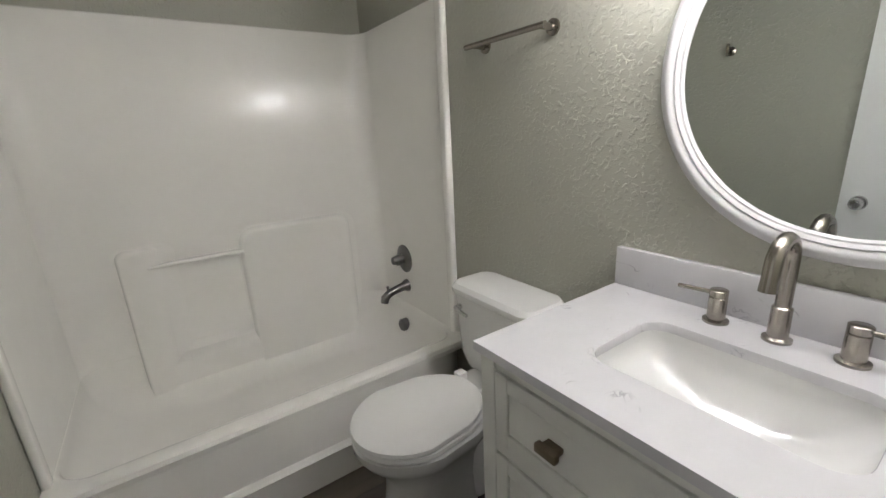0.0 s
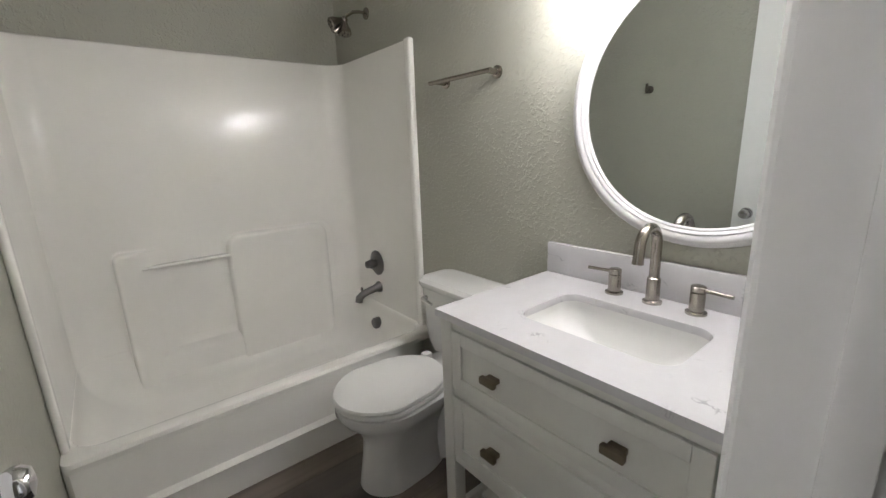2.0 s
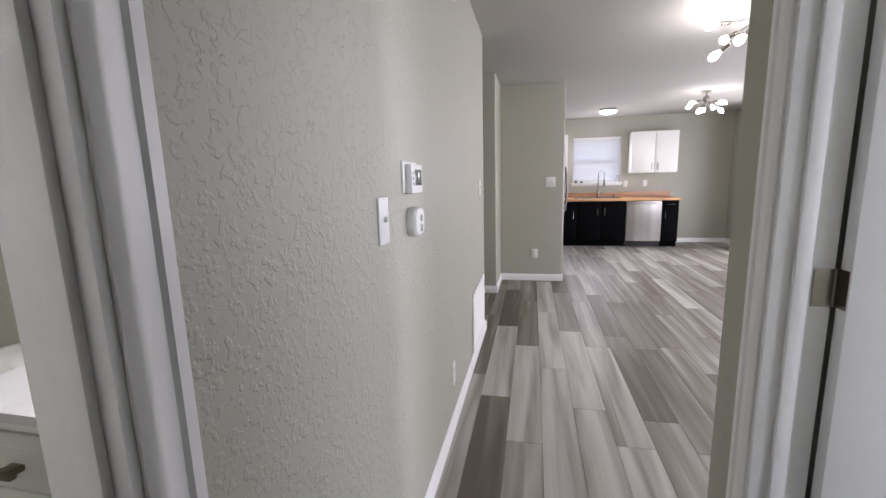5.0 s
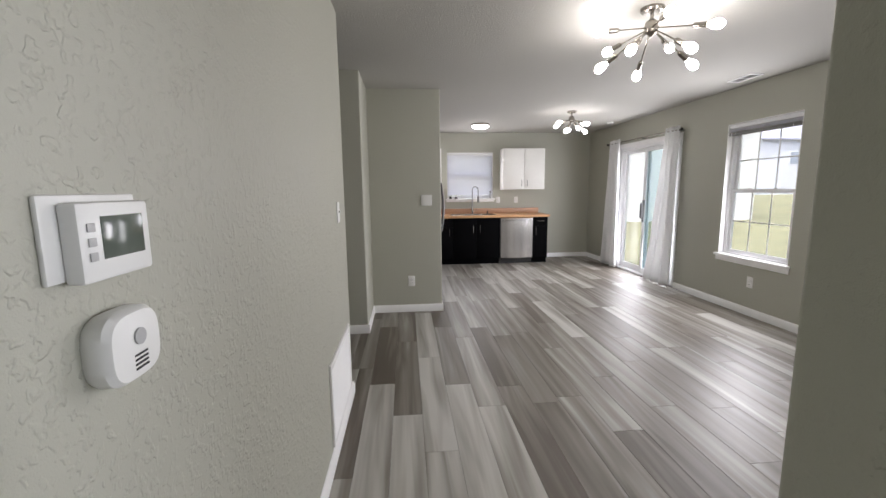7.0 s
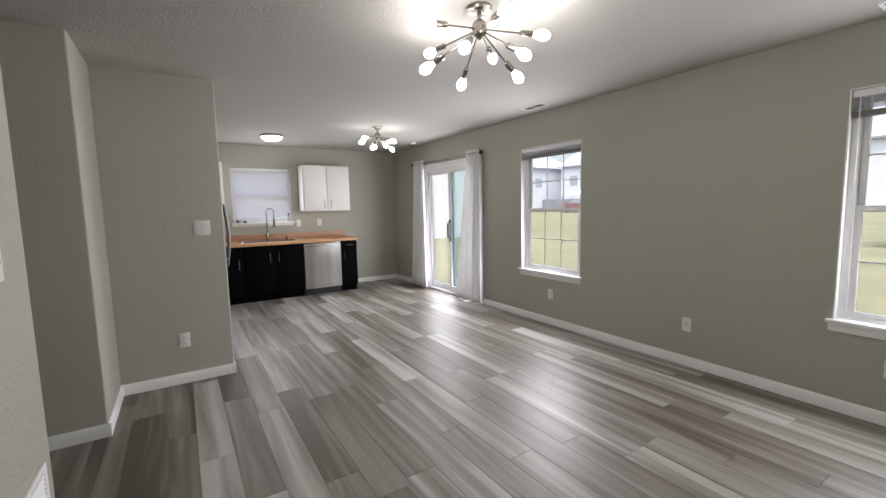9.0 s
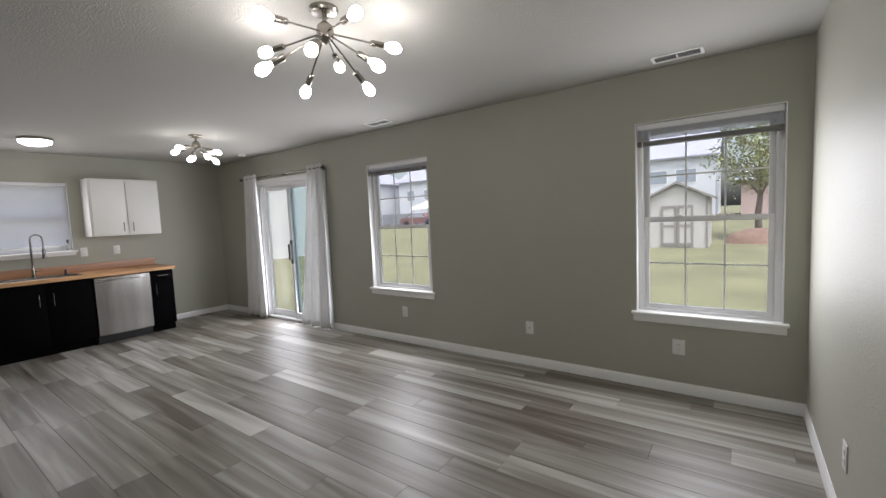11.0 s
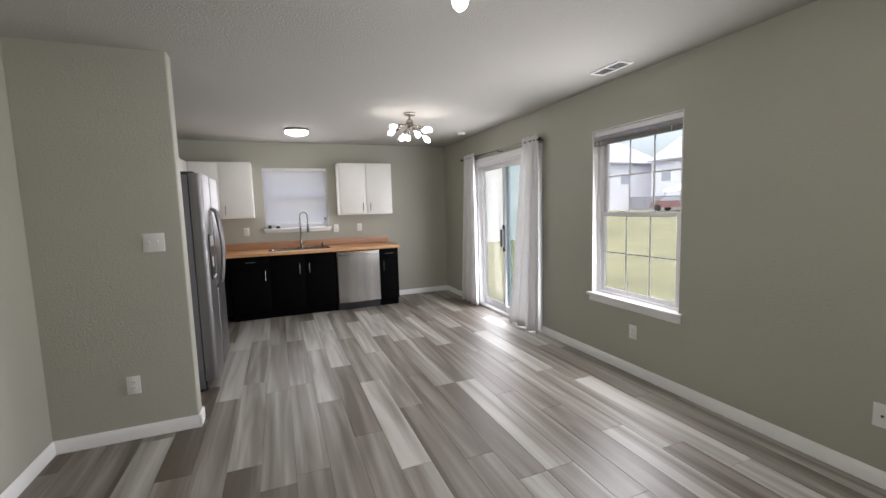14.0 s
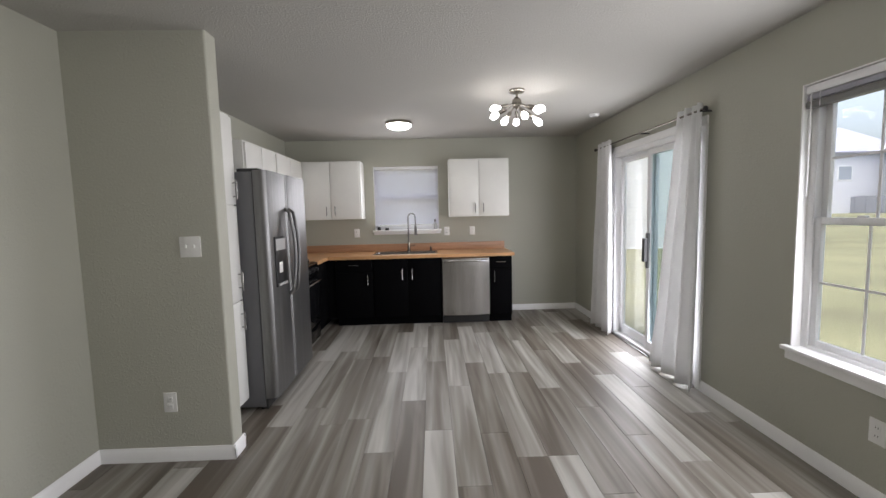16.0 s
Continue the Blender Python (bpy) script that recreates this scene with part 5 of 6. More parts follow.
dw = thing("dishwasher", (8.3, -2.77, 0.09), "stainless steel dishwasher built in under the counter", "dishwasher")
part("tub_body", B(XF + 0.01, XE - 0.02, -3.068, -2.472, 0.10, 0.857), BLACKPLASTIC, dw, smooth=False)
bm = bmesh.new()
prof = [(XF - 0.02, 0.105), (XF - 0.034, 0.115), (XF - 0.036, 0.45), (XF - 0.036, 0.76), (XF - 0.034, 0.84), (XF - 0.02, 0.852), (XF + 0.009, 0.852), (XF + 0.009, 0.105)]
part("door_panel", loft(bm, [[(x - (0.016 * math.sin(math.pi * k / 10) if x < XF - 0.019 else 0), -3.066 + 0.592 * k / 10, z) for x, z in prof] for k in range(11)]), DOORSTEEL, dw, "brushed stainless door")
bm = bmesh.new()
sweep(bm, [(XF - 0.036 - 0.055 * math.sin(math.pi * k / 12) ** 0.6, -3.045 + 0.55 * k / 12, 0.80 + 0.018 * math.sin(math.pi * k / 12)) for k in range(13)], 0.014, 12)
part("handle", bm, DOORSTEEL, dw, "curved steel handle")
part("kick_plate", B(XF + 0.02, XF + 0.03, -3.066, -2.474, 0.005, 0.099), BLACKPLASTIC, dw)
for yy in (-3.04, -2.5):
    part("foot", R((XF + 0.08, yy, 0), (XF + 0.08, yy, 0.10), 0.015), BLACKPLASTIC, dw)


def upper_cabinet(name, x0, x1, y0, y1, z0, z1, axis, doors, label):
    ob = thing(name, ((x0 + x1) / 2, (y0 + y1) / 2, z0), label, "wall cabinet", "white wall cabinets")
    part("carcass", B(x0, x1, y0, y1, z0, z1, bevel=0.002), WHITECAB, ob)
    face = x0 if axis == "x-" else y0
    for a, b, ha in doors:
        dr = shaker(ob, "cabinet_door", face, axis, a, b, z0 + 0.02, z1 - 0.02, WHITECAB, True)
        if ha is not None:
            at = (face - 0.019, ha, z0 + 0.115) if axis == "x-" else (ha, face - 0.019, z0 + 0.115)
            bar_pull(dr, at, (0, 0, 1), 0.12, (-1, 0, 0) if axis == "x-" else (0, -1, 0), DARKNICKEL)
    return ob


UF = XE - 0.30
upper_cabinet("wall_cabinet", UF, XE - 0.001, -3.39, -2.593, 1.36, 2.12, "x-", [(-3.37, -2.997, -3.045), (-2.985, -2.613, -2.937)], "white two-door wall cabinet with slim handles")
upper_cabinet("wall_cabinet", UF, XE - 0.001, -1.43, -0.67, 1.36, 2.12, "x-", [(-1.41, -1.04, -1.09), (-1.03, -0.69, -0.98)], "white two-door wall cabinet beside the window")
upper_cabinet("wall_cabinet", 6.76, 7.52, -0.67, YH - 0.001, 1.70, 2.12, "y-", [(6.78, 7.135, None), (7.145, 7.50, None)], "white short wall cabinet over the range")
upper_cabinet("wall_cabinet", 7.522, UF - 0.001, -0.67, YH - 0.001, 1.36, 2.12, "y-", [(7.54, 7.97, 7.92), (7.98, 8.40, 8.03)], "white corner wall cabinet above the counter")

pa = thing("pantry_cabinet", (5.64, -0.7, 0), "tall white pantry cabinet with two doors and bar handles", "pantry")
part("carcass", B(5.421, 5.860, -0.985, YH - 0.001, 0.10, 2.12, bevel=0.002), WHITECAB, pa)
part("toe_kick", B(5.437, 5.855, -0.93, YH - 0.02, 0, 0.0995), WHITECAB, pa)
for lo, hi, hz in ((1.51, 2.10, 1.61), (0.845, 1.50, 0.98), (0.12, 0.835, 0.70)):
    d_ = shaker(pa, "cabinet_door", -0.985, "y-", 5.44, 5.855, lo, hi, WHITECAB, True)
    bar_pull(d_, (5.815, -1.004, hz), (0, 0, 1), 0.13, (0, -1, 0))


def fridge():
    x0, x1, h = 5.885, 6.785, 1.75
    ob = thing("refrigerator", ((x0 + x1) / 2, -0.76, 0), "stainless side-by-side refrigerator with ice dispenser", "refrigerator")
    part("case", B(x0, x1, -1.105, -0.42, 0.03, h - 0.012, bevel=0.006), STEELSIDE, ob, "dark grey steel case")
    part("kick_grille", B(x0 + 0.01, x1 - 0.01, -1.12, -1.09, 0.012, 0.09, bevel=0.003), BLACKPLASTIC, ob)
    for x in (x0 + 0.05, x1 - 0.05):
        part("foot", R((x, -1.07, 0), (x, -1.07, 0.04), 0.02), BLACKPLASTIC, ob)
        part("hinge_cover", B(x - 0.045, x + 0.045, -1.15, -1.0, h - 0.012, h + 0.012, bevel=0.006), BLACKPLASTIC, ob)
    xs = x0 + 0.40

    def leaf(a, b):
        """A door with softly rounded upright edges."""
        ring = []
        r = 0.035
        for cx, sgn in ((a + r, 180), (b - r, 270)):
            for k in range(6):
                t = radians(sgn + 90 * k / 5)
                ring.append((cx + r * math.cos(t), -1.20 + r + r * math.sin(t)))
        ring += [(b, -1.112), (a, -1.112)]
        return loft(bmesh.new(), [[(x, y, z) for x, y in ring] for z in (0.095, h)])

    left = part("freezer_door", leaf(x0 - 0.002, xs - 0.003), FRIDGESTEEL, ob, "brushed stainless door")
    right = part("fridge_door", leaf(xs + 0.003, x1 + 0.002), FRIDGESTEEL, ob, "brushed stainless door")
    for dr, x in ((left, xs - 0.045), (right, xs + 0.045)):
        pts = [(x, -1.199, 0.80), (x, -1.235, 0.83)] + [(x, -1.235 - 0.03 * math.sin(math.pi * k / 8), 0.83 + 0.62 * k / 8) for k in range(1, 8)] + [(x, -1.235, 1.45), (x, -1.199, 1.48)]
        part("handle", sweep(bmesh.new(), pts, 0.013, 10), FRIDGESTEEL, dr, "long curved steel handle")
    ds = part("ice_dispenser", B(x0 + 0.09, x0 + 0.30, -1.208, -1.199, 0.90, 1.27, bevel=0.004), BLACKPLASTIC, left, "black ice and water dispenser")
    part("control_strip", B(x0 + 0.10, x0 + 0.29, -1.211, -1.2085, 1.17, 1.255, bevel=0.001), GREYPLASTIC, ds)
    part("drip_tray", B(x0 + 0.11, x0 + 0.28, -1.222, -1.2085, 0.905, 0.925, bevel=0.003), GREYPLASTIC, ds)
    part("energy_sticker", B(x0 + 0.15, x0 + 0.22, -1.2095, -1.2085, 1.0, 1.08), PLASTIC, ds)


fridge()


def range_stove():
    x0, x1, yf = 6.86, 7.62, -1.02
    ob = thing("kitchen_range", ((x0 + x1) / 2, -0.7, 0), "black freestanding gas range with oven door", "range")
    part("range_body", B(x0, x1, yf, YH - 0.01, 0.02, 0.905, bevel=0.004), BLACKGLOSS, ob)
    for x in (x0 + 0.05, x1 - 0.05):
        part("foot", R((x, yf + 0.06, 0), (x, yf + 0.06, 0.03), 0.02), BLACKPLASTIC, ob)
    ov = part("oven_door", B(x0 + 0.01, x1 - 0.01, yf - 0.035, yf - 0.001, 0.22, 0.74, bevel=0.006), BLACKGLOSS, ob)
    bm = R((x0 + 0.06, yf - 0.075, 0.70), (x1 - 0.06, yf - 0.075, 0.70), 0.011)
    for x in (x0 + 0.09, x1 - 0.09):
        rod(bm, (x, yf - 0.034, 0.70), (x, yf - 0.075, 0.70), 0.008)
    part("handle", bm, STEEL, ov)
    dr = part("storage_drawer", B(x0 + 0.01, x1 - 0.01, yf - 0.03, yf - 0.001, 0.05, 0.205, bevel=0.006), BLACKGLOSS, ob)
    cp = part("control_panel", B(x0, x1, yf - 0.03, yf - 0.001, 0.76, 0.90, bevel=0.008), BLACKGLOSS, ob)
    for k in range(5):
        x = x0 + 0.1 + k * 0.14
        part("knob", R((x, yf - 0.0295, 0.83), (x, yf - 0.06, 0.83), 0.022, 0.018, 18), BLACKPLASTIC, cp)
    for k in range(3):
        a = x0 + 0.03 + k * 0.235
        g = bmesh.new()
        for y in (-0.96, -0.78, -0.60, -0.45):
            box(g, a, a + 0.225, y - 0.006, y + 0.006, 0.92, 0.936, bevel=0.003)
        for x in (a + 0.006, a + 0.112, a + 0.219):
            box(g, x - 0.006, x + 0.006, -0.965, -0.445, 0.906, 0.936, bevel=0.003)
        part("burner_grate", g, BLACKPLASTIC, ob)
    part("back_guard", B(x0, x1, -0.44, YH - 0.005, 0.9055, 1.05, bevel=0.006), BLACKGLOSS, ob)


range_stove()


# ---- outdoors ----
LAWN = material("pale autumn lawn", (0.165, 0.16, 0.092), 0.95, var=0.35, scale=0.5, bump=0.02, bscale=30)
SIDING = material("white vinyl siding", (0.62, 0.62, 0.61), 0.5, var=0.04, scale=0.8)
# far siding and panes are lightened in colour, in place of distance haze
PALE = material("pale grey siding", (0.60, 0.61, 0.66), 0.6, var=0.06, scale=0.8)
ROOF = material("grey shingle roof", (0.30, 0.30, 0.36), 0.9, var=0.2, scale=3, bump=0.01, bscale=20)
HOUSEGLASS = material("haze-lightened house window", (0.30, 0.33, 0.38), 0.15)
SHEDWALL = material("pale shed boards", (0.50, 0.48, 0.46), 0.7, var=0.08, scale=2)
# trim, bark and leaf colours are raised to hold a veil of haze
SHEDTRIM = material("haze-veiled grey-brown shed trim", (0.27, 0.25, 0.24), 0.7, var=0.15)
BARK = material("tree bark", (0.17, 0.14, 0.12), 0.9, var=0.3, bump=0.01, bscale=30)
LEAF = material("hazy olive leaves", (0.27, 0.29, 0.16), 0.7, var=0.4, scale=2)
# the red is washed towards pink, so haze is part of its colour
REDWALL = material("haze-paled red wall", (0.45, 0.34, 0.325), 0.8, var=0.15)
FENCE = material("weathered grey fence", (0.22, 0.225, 0.26), 0.85, var=0.15)
MULCH = material("red-brown mulch", (0.20, 0.13, 0.105), 0.95, var=0.4, scale=4, bump=0.03, bscale=12)
# greyed red: the haze over the car is mixed into its paint
CARRED = material("haze-dulled red car paint", (0.20, 0.11, 0.115), 0.25)
CARBLUE = material("blue car paint", (0.05, 0.07, 0.16), 0.25)
TYRE = material("tyre rubber", (0.02, 0.02, 0.02), 0.8)
CANVAS = material("white canvas", (0.8, 0.8, 0.8), 0.8)
GZ = -0.30
GF = 0.45                          # ground level across the lawn


def rise(y):
    """The lawn climbs gently towards the far houses."""
    t = min(1.0, max(0.0, (-26.0 - y) / 10.0))
    return GZ + (GF - GZ) * t * t * (3 - 2 * t)


bm = bmesh.new()
gx, gy, N = (-220, 240), (-260, 200), 92
vs = [[bm.verts.new((gx[0] + (gx[1] - gx[0]) * i / N, gy[0] + (gy[1] - gy[0]) * j / N, rise(gy[0] + (gy[1] - gy[0]) * j / N))) for i in range(N + 1)] for j in range(N + 1)]
for j in range(N):
    for i in range(N):
        bm.faces.new((vs[j][i], vs[j][i + 1], vs[j + 1][i + 1], vs[j + 1][i]))
solid("ground", bm, LAWN, "pale green and straw lawn", "lawn")


def house(x0, x1, y0, y1, height, faces, label, roof_h=2.6, ridge="x", clad=None, base=GF):
    """A sided house: walls of lapped boards, gable roof, windows. faces: list of (side, along, z, w, h)."""
    ob = thing("neighbour_house", ((x0 + x1) / 2, (y0 + y1) / 2, base), label, "house", "neighbouring houses")
    body = bmesh.new()
    z = base
    step = 0.16
    rings = []
    while z < base + height - 1e-6:
        for o, zz in ((0.022, z), (0.0, z + step)):
            rings.append([(x0 - o, y0 - o, zz), (x1 + o, y0 - o, zz), (x1 + o, y1 + o, zz), (x0 - o, y1 + o, zz)])
        z += step
    part("siding_wall", loft(body, rings), clad or PALE, ob, smooth=False)
    t = z
    rb = bmesh.new()
    e = 0.35
    if ridge == "x":
        ym = (y0 + y1) / 2
        secs = [[(x, y0 - e, t - 0.05), (x, ym, t + roof_h), (x, y1 + e, t - 0.05), (x, y1 + e, t - 0.2), (x, ym, t + roof_h - 0.2), (x, y0 - e, t - 0.2)] for x in (x0 - e, x1 + e)]
    else:
        xm = (x0 + x1) / 2
        secs = [[(x0 - e, y, t - 0.05), (xm, y, t + roof_h), (x1 + e, y, t - 0.05), (x1 + e, y, t - 0.2), (xm, y, t + roof_h - 0.2), (x0 - e, y, t - 0.2)] for y in (y0 - e, y1 + e)]
    part("roof", loft(rb, secs), ROOF, ob, smooth=False)
    gb = bmesh.new()
    if ridge == "x":
        for x in (x0 + 0.05, x1 - 0.05):
            gb.faces.new([gb.verts.new(p) for p in ((x, y0, t - 0.1), (x, y1, t - 0.1), (x, (y0 + y1) / 2, t + roof_h - 0.15))])
    else:
        for y in (y0 + 0.05, y1 - 0.05):
            gb.faces.new([gb.verts.new(p) for p in ((x0, y, t - 0.1), (x1, y, t - 0.1), ((x0 + x1) / 2, y, t + roof_h - 0.15))])
    part("gable", gb, clad or PALE, ob, smooth=False)
    for side_, a, zz, w, h in faces:
        if side_ == "n":
            wb, gl = (a - w / 2 - 0.08, a + w / 2 + 0.08, y1 + 0.001, y1 + 0.05, zz - 0.08, zz + h + 0.08), (a - w / 2, a + w / 2, y1 + 0.05, y1 + 0.06, zz, zz + h)
        else:
            wb, gl = (x0 - 0.05, x0 - 0.001, a - w / 2 - 0.08, a + w / 2 + 0.08, zz - 0.08, zz + h + 0.08), (x0 - 0.06, x0 - 0.05, a - w / 2, a + w / 2, zz, zz + h)
        wi = part("window", B(*wb), VINYL, ob, smooth=False)
        part("pane", B(*gl), HOUSEGLASS, wi, smooth=False)
    return ob


house(20.0, 30.0, -18.0, -5.0, 5.6, [("w", -16.0, 1.0, 1.0, 1.4)], "white sided neighbouring house beyond the patio door", ridge="y", clad=SIDING, base=GZ)
house(26.0, 38.0, -52.0, -42.0, 5.6, [("n", 28.0, 3.6, 1.6, 1.2), ("n", 33.0, 3.6, 1.6, 1.2), ("n", 36.0, 3.6, 1.2, 1.2), ("n", 29.0, 0.8, 1.2, 1.2)], "white two-storey house across the lawn with grey roof", 3.0)
house(40.0, 54.0, -46.0, -36.0, 5.6, [("n", 43.0, 3.6, 1.6, 1.2), ("n", 49.0, 3.6, 1.6, 1.2), ("w", -40.0, 3.5, 1.2, 1.2)], "white two-storey house across the lawn with grey roof", 3.4, ridge="y")
house(3.5, 16.0, -58.0, -46.0, 5.6, [("n", 5.8, 3.6, 1.6, 1.2), ("n", 8.2, 3.6, 1.6, 1.2), ("n", 12.0, 3.6, 1.6, 1.2)], "pale two-storey house behind the shed", 3.0)
sg = thing("red_outbuilding", (-1.0, -46, GF), "red building beyond the garden, paled as by haze", "building")
part("wall", B(-5.5, 1.6, -50, -43, GF, 3.4), REDWALL, sg, smooth=False)
part("roof", loft(bmesh.new(), [[(x, -50.4, 3.3), (x, -46.5, 5.0), (x, -42.6, 3.3)] for x in (-5.9, 2.0)]), ROOF, sg, smooth=False)


def shed():
    x0, x1, yf, yb, h = 2.65, 4.85, -20.3, -22.8, 1.75
    ob = thing("garden_shed", (3.7, -21.5, GZ), "pale garden shed with dark trim and double doors", "shed")
    part("wall", B(x0, x1, yb, yf, GZ, h), SHEDWALL, ob, smooth=False)
    xm = (x0 + x1) / 2
    gb = bmesh.new()
    loft(gb, [[(x0, y, h), (x1, y, h), (xm, y, h + 0.55)] for y in (yb, yf)])
    part("gable", gb, SHEDWALL, ob, smooth=False)
    part("roof", loft(bmesh.new(), [[(x0 - 0.2, y, h - 0.1), (xm, y, h + 0.58), (x1 + 0.2, y, h - 0.1), (x1 + 0.2, y, h), (xm, y, h + 0.68), (x0 - 0.2, y, h)] for y in (yb - 0.15, yf + 0.15)]), SHEDTRIM, ob, smooth=False)
    for a, b in ((3.15, 3.72), (3.74, 4.31)):
        d_ = part("shed_door", B(a, b, yf, yf + 0.04, GZ + 0.1, 1.45), SHEDWALL, ob, smooth=False)
        for p, q, c, e in ((a, a + 0.09, GZ + 0.1, 1.45), (b - 0.09, b, GZ + 0.1, 1.45), (a + 0.09, b - 0.09, 1.33, 1.45), (a + 0.09, b - 0.09, 0.55, 0.66), (a + 0.09, b - 0.09, GZ + 0.1, GZ + 0.22)):
            part("door_trim", B(p, q, yf + 0.04, yf + 0.06, c, e), SHEDTRIM, d_, smooth=False)
    for x in (x0, x1 - 0.08):
        part("corner_trim", B(x, x + 0.08, yf, yf + 0.03, GZ, h), SHEDTRIM, ob, smooth=False)


shed()


def tree(x, y, h, spread, seed, label):
    ob = thing("garden_tree", (x, y, GZ), label, "tree")
    rng = random.Random(seed)
    trunk = bmesh.new()
    sweep(trunk, [(x, y, GZ), (x + 0.05, y, GZ + h * 0.2), (x - 0.05, y + 0.05, GZ + h * 0.4), (x, y, GZ + h * 0.7)], [0.16, 0.13, 0.10, 0.04], 10)
    tips = []
    for k in range(16):
        a, z = rng.uniform(0, 2 * math.pi), GZ + h * rng.uniform(0.3, 0.65)
        r = spread * rng.uniform(0.5, 1.0)
        end = Vector((x + r * math.cos(a), y + r * math.sin(a), z + h * rng.uniform(0.08, 0.3)))
        mid = Vector((x, y, z)).lerp(end, 0.5) + Vector((0, 0, 0.25))
        sweep(trunk, [(x, y, z), mid, end], [0.05, 0.035, 0.012], 6)
        tips += [end, mid, end.lerp(mid, 0.5), end + Vector((0, 0, 0.3))]
    part("trunk", trunk, BARK, ob)
    verts, faces = [], []
    for tip in tips:
        for _ in range(70):
            c = tip + Vector([rng.gauss(0, 0.32) for _ in range(3)])
            u = Vector([rng.gauss(0, 1) for _ in range(3)]).normalized()
            v = u.orthogonal().normalized()
            s = rng.uniform(0.05, 0.11)
            b = len(verts)
            verts += [c - u * s, c + v * s * 0.5, c + u * s, c - v * s * 0.5]
            faces.append((b, b + 1, b + 2, b + 3))
    me = bpy.data.meshes.new("crown")
    me.from_pydata(verts, [], faces)
    me.materials.append(LEAF)
    cr_ = new("crown", me)
    cr_.parent = ob
    cr_.matrix_parent_inverse = ob.matrix_basis.inverted()
    cr_["kind"] = "stuff"


tree(0.9, -25.0, 6.2, 2.0, 3, "small olive-leaved garden tree behind the shed")
tagged(part("mulch_bed", loft(bmesh.new(), [rounded(-3.5, 2.2, -24.5, -22.2, GZ, 1.0), rounded(-3.3, 2.0, -24.3, -22.4, GZ + 0.35, 0.9), rounded(-2.6, 1.4, -23.9, -22.8, GZ + 0.6, 0.5)]), MULCH, None), "low red-brown garden bed with shrubs", "garden bed")
fn = thing("privacy_fence", (30, -40, GF), "weathered grey board fence across the lawn", "fence")
me = mesh_of("fence_board", B(-0.42, 0.42, -0.02, 0.02, GF - 0.05, GF + 1.5), FENCE, False)
for k in range(44):
    f = new("fence_board", me)
    f.parent = fn
    f.matrix_parent_inverse = fn.matrix_basis.inverted()
    f.matrix_basis = pose(16 + k * 0.86, -43.5 + 0.1 * k, 0.03 * math.sin(k * 1.7), 0, 0, 6.6)


def car(x, y, yaw, mat, label):
    ob = thing("parked_car", (x, y, GF), label, "car", "parked cars")
    m = pose(x, y, GF, 0, 0, yaw)
    side = [(-2.1, 0.35), (-2.15, 0.75), (-1.9, 0.9), (-1.2, 0.95), (-0.7, 1.4), (0.7, 1.42), (1.4, 0.98), (2.0, 0.85), (2.1, 0.35)]
    part("body", loft(bmesh.new(), [[m @ Vector((u, v, w)) for u, w in side] for v in (-0.85, 0.85)]), mat, ob, smooth=False)
    for u in (-1.35, 1.3):
        for v in (-0.86, 0.86):
            part("wheel", R(m @ Vector((u, v - 0.08, 0.32)), m @ Vector((u, v + 0.08, 0.32)), 0.32, seg=18), TYRE, ob)
    part("side_glass", loft(bmesh.new(), [[m @ Vector((u, v, w)) for u, w in ((-1.05, 0.97), (-0.65, 1.34), (0.65, 1.36), (1.2, 0.99))] for v in (-0.86, 0.86)]), HOUSEGLASS, ob, smooth=False)


car(30.0, -36.2, 10, CARRED, "red car parked across the lawn")
car(27.6, -37.3, 60, CARBLUE, "dark blue car parked across the lawn")
cn = thing("canopy_tent", (30.3, -38.6, GF), "white canopy tent across the lawn", "canopy")
for dx in (-1.6, 1.6):
    for dy in (-1.6, 1.6):
        part("pole", R((30.3 + dx, -38.6 + dy, GF), (30.3 + dx, -38.6 + dy, GF + 2.0), 0.03), STEEL, cn)
part("canopy_top", loft(bmesh.new(), [[(30.3 + sx * s, -38.6 + sy * s, GF + z) for sx, sy in ((1, 1), (-1, 1), (-1, -1), (1, -1))] for s, z in ((1.75, 1.8), (1.75, 2.0), (0.1, 2.9))]), CANVAS, cn, smooth=False)


# ---- floor planks ----
PW, PL, PT, SEAM = 0.18, 1.25, 0.012, -2.095
shared = {}
# where one end joint lies in a row, counted from the seam, and the boards of the paler print; row 4's is pale to paint
# in the floor's sheen
JOINTS = {8: 3.53, 7: 3.10, 6: 2.72, 5: 2.22, 4: 1.90, 3: 2.157, -1: 5.97, -2: 5.53, -3: 6.21, -5: 6.446, -6: 3.95, 9: 3.81}
PALE_BOARDS = {(8, 2.9), (6, 3.3), (5, 2.8), (4, 2.5), (-1, 6.6), (-1, 7.8), (-2, 5.0), (-3, 6.8), (-5, 7.0), (7, 2.5)}


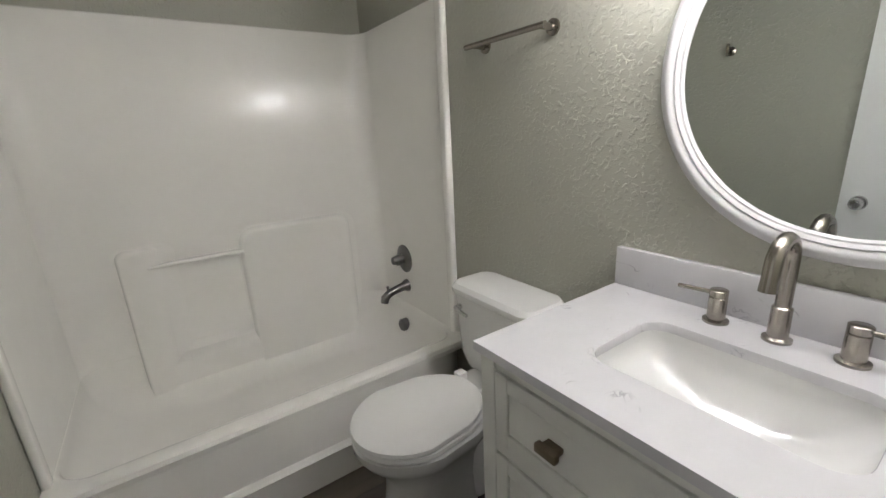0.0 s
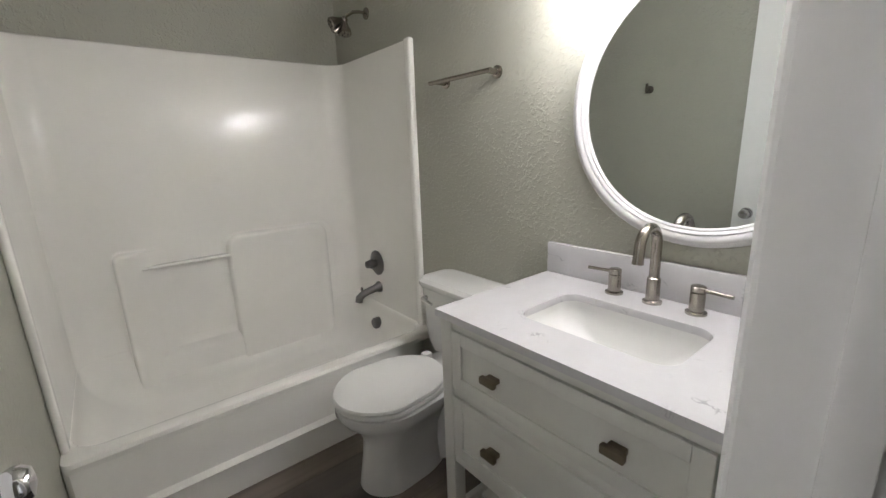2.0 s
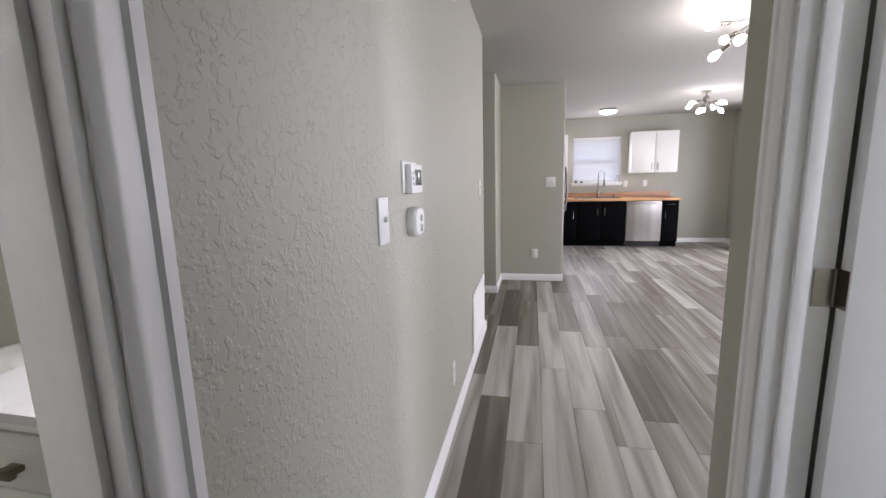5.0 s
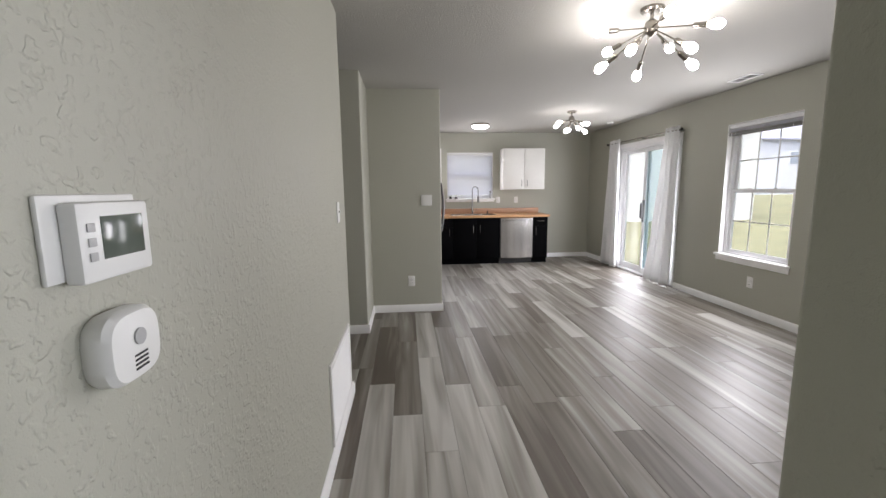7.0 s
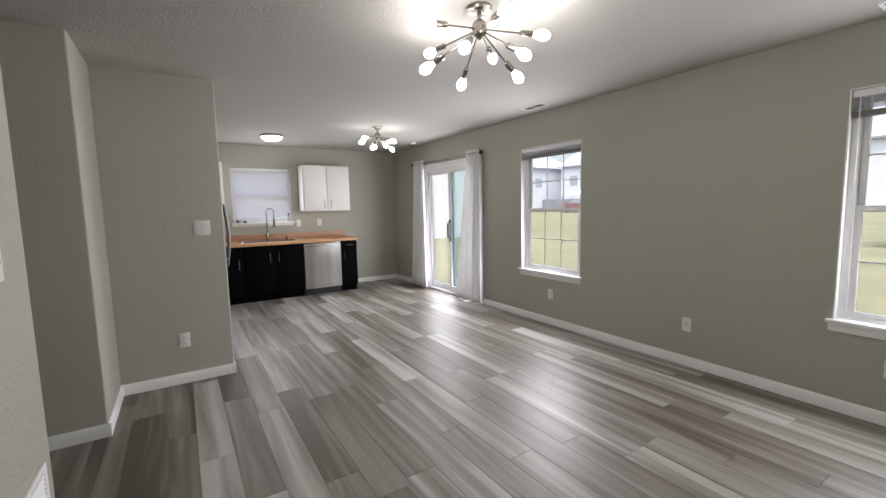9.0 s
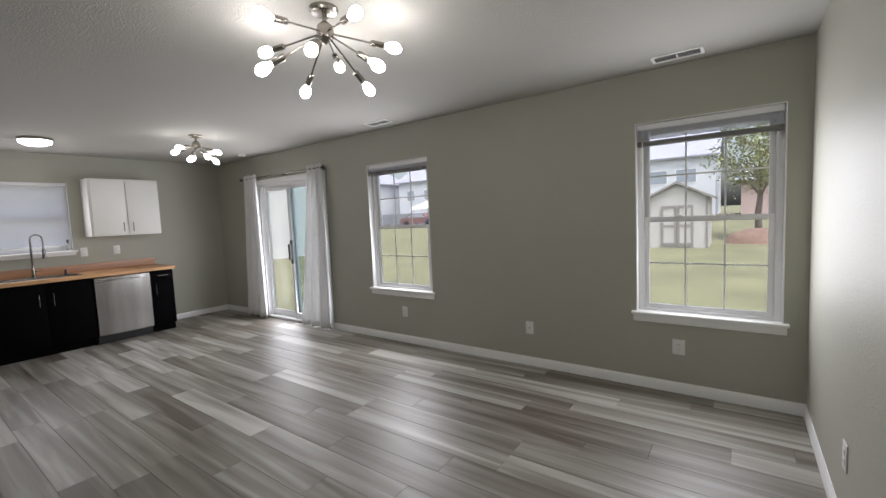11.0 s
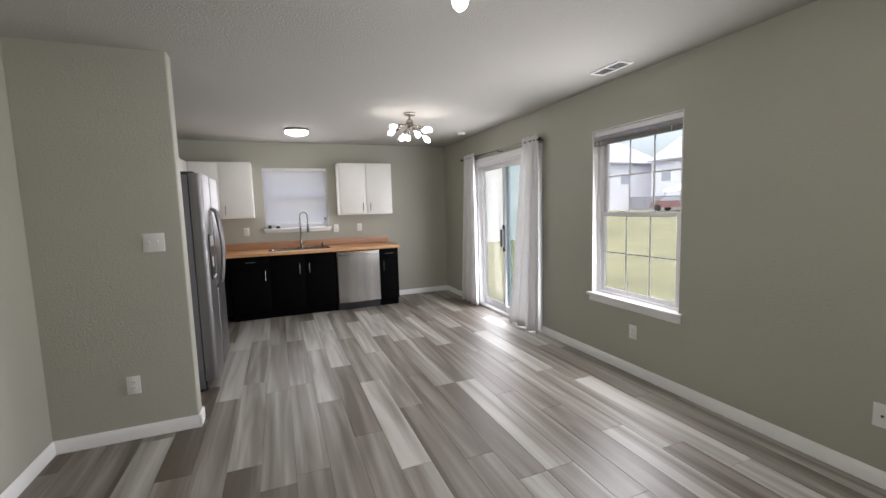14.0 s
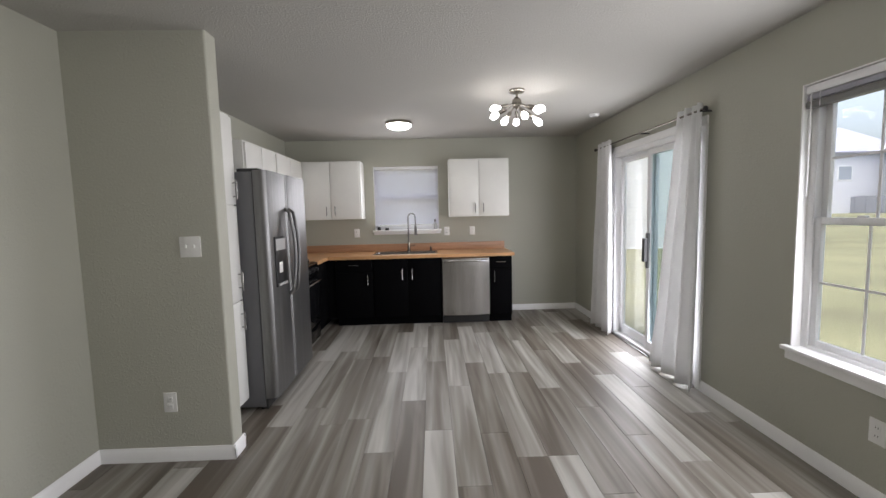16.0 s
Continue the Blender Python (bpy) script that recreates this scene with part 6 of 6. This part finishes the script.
def plank(x0, x1, y0, y1, mat, name):
    """One vinyl plank, its top at floor level."""
    key = (round(x1 - x0, 3), round(y1 - y0, 3), name)
    if key not in shared:
        hx, hy = (x1 - x0) / 2 - 0.0006, (y1 - y0) / 2 - 0.0006
        bm = bmesh.new()
        loft(bm, [[(-hx, -hy, -PT), (hx, -hy, -PT), (hx, hy, -PT), (-hx, hy, -PT)], [(-hx, -hy, -0.001), (hx, -hy, -0.001), (hx, hy, -0.001), (-hx, hy, -0.001)], [(-hx + 0.001, -hy + 0.001, 0), (hx - 0.001, -hy + 0.001, 0), (hx - 0.001, hy - 0.001, 0), (-hx + 0.001, hy - 0.001, 0)]], cap0=False)
        shared[key] = mesh_of("plank", bm, mat, False)
    ob = new("plank", shared[key])
    ob.parent = floor
    ob.matrix_basis = Matrix.Translation(((x0 + x1) / 2, (y0 + y1) / 2, 0))


def lay(x0, x1, y0, y1, mat, name):
    """Rows of planks along x over a rectangle; rows and end joints follow one layout for the whole floor."""
    row = math.floor((y1 - 1e-4 - SEAM) / PW)
    while SEAM + (row + 1) * PW > y0 + 1e-4:
        bottom, top = max(y0, SEAM + row * PW), min(y1, SEAM + (row + 1) * PW)
        rng = random.Random(row * 7 + 3)
        joint = JOINTS.get(row, rng.uniform(0, PL))
        x = joint - PL * math.ceil((joint - x0) / PL)
        while x < x1:
            a, b = max(x, x0), min(x + PL, x1)
            known = any(r == row and x < c < x + PL for r, c in PALE_BOARDS)
            pale = known or (rng.random() < 0.16 and row not in (9, 8, -1, -2, -3, -5))
            if b - a > 0.004 and top - bottom > 0.004:
                plank(a, b, bottom, top, PALEPLANK if pale and mat is PLANK else mat, name + ("pale" if pale else ""))
            x += PL
        row -= 1


EDGE = SEAM + 5 * PW
lay(-1.5, XE, EDGE, YH, PLANK, "oak")
lay(-1.5, XL, YS, EDGE, PLANK, "oak")
lay(XL, XE, YW, EDGE, PLANK, "oak")
lay(ROOMDOOR[0], ROOMDOOR[1], YS - 0.12, YS, PLANK, "oak")
lay(3.43, 4.63, YH, 2.2, PLANK, "oak")
lay(BATHDOOR[0], BATHDOOR[1], YH, YB0, PLANK, "oak")
lay(XW, XM, YB0, 1.30, BATHPLANK, "bath")
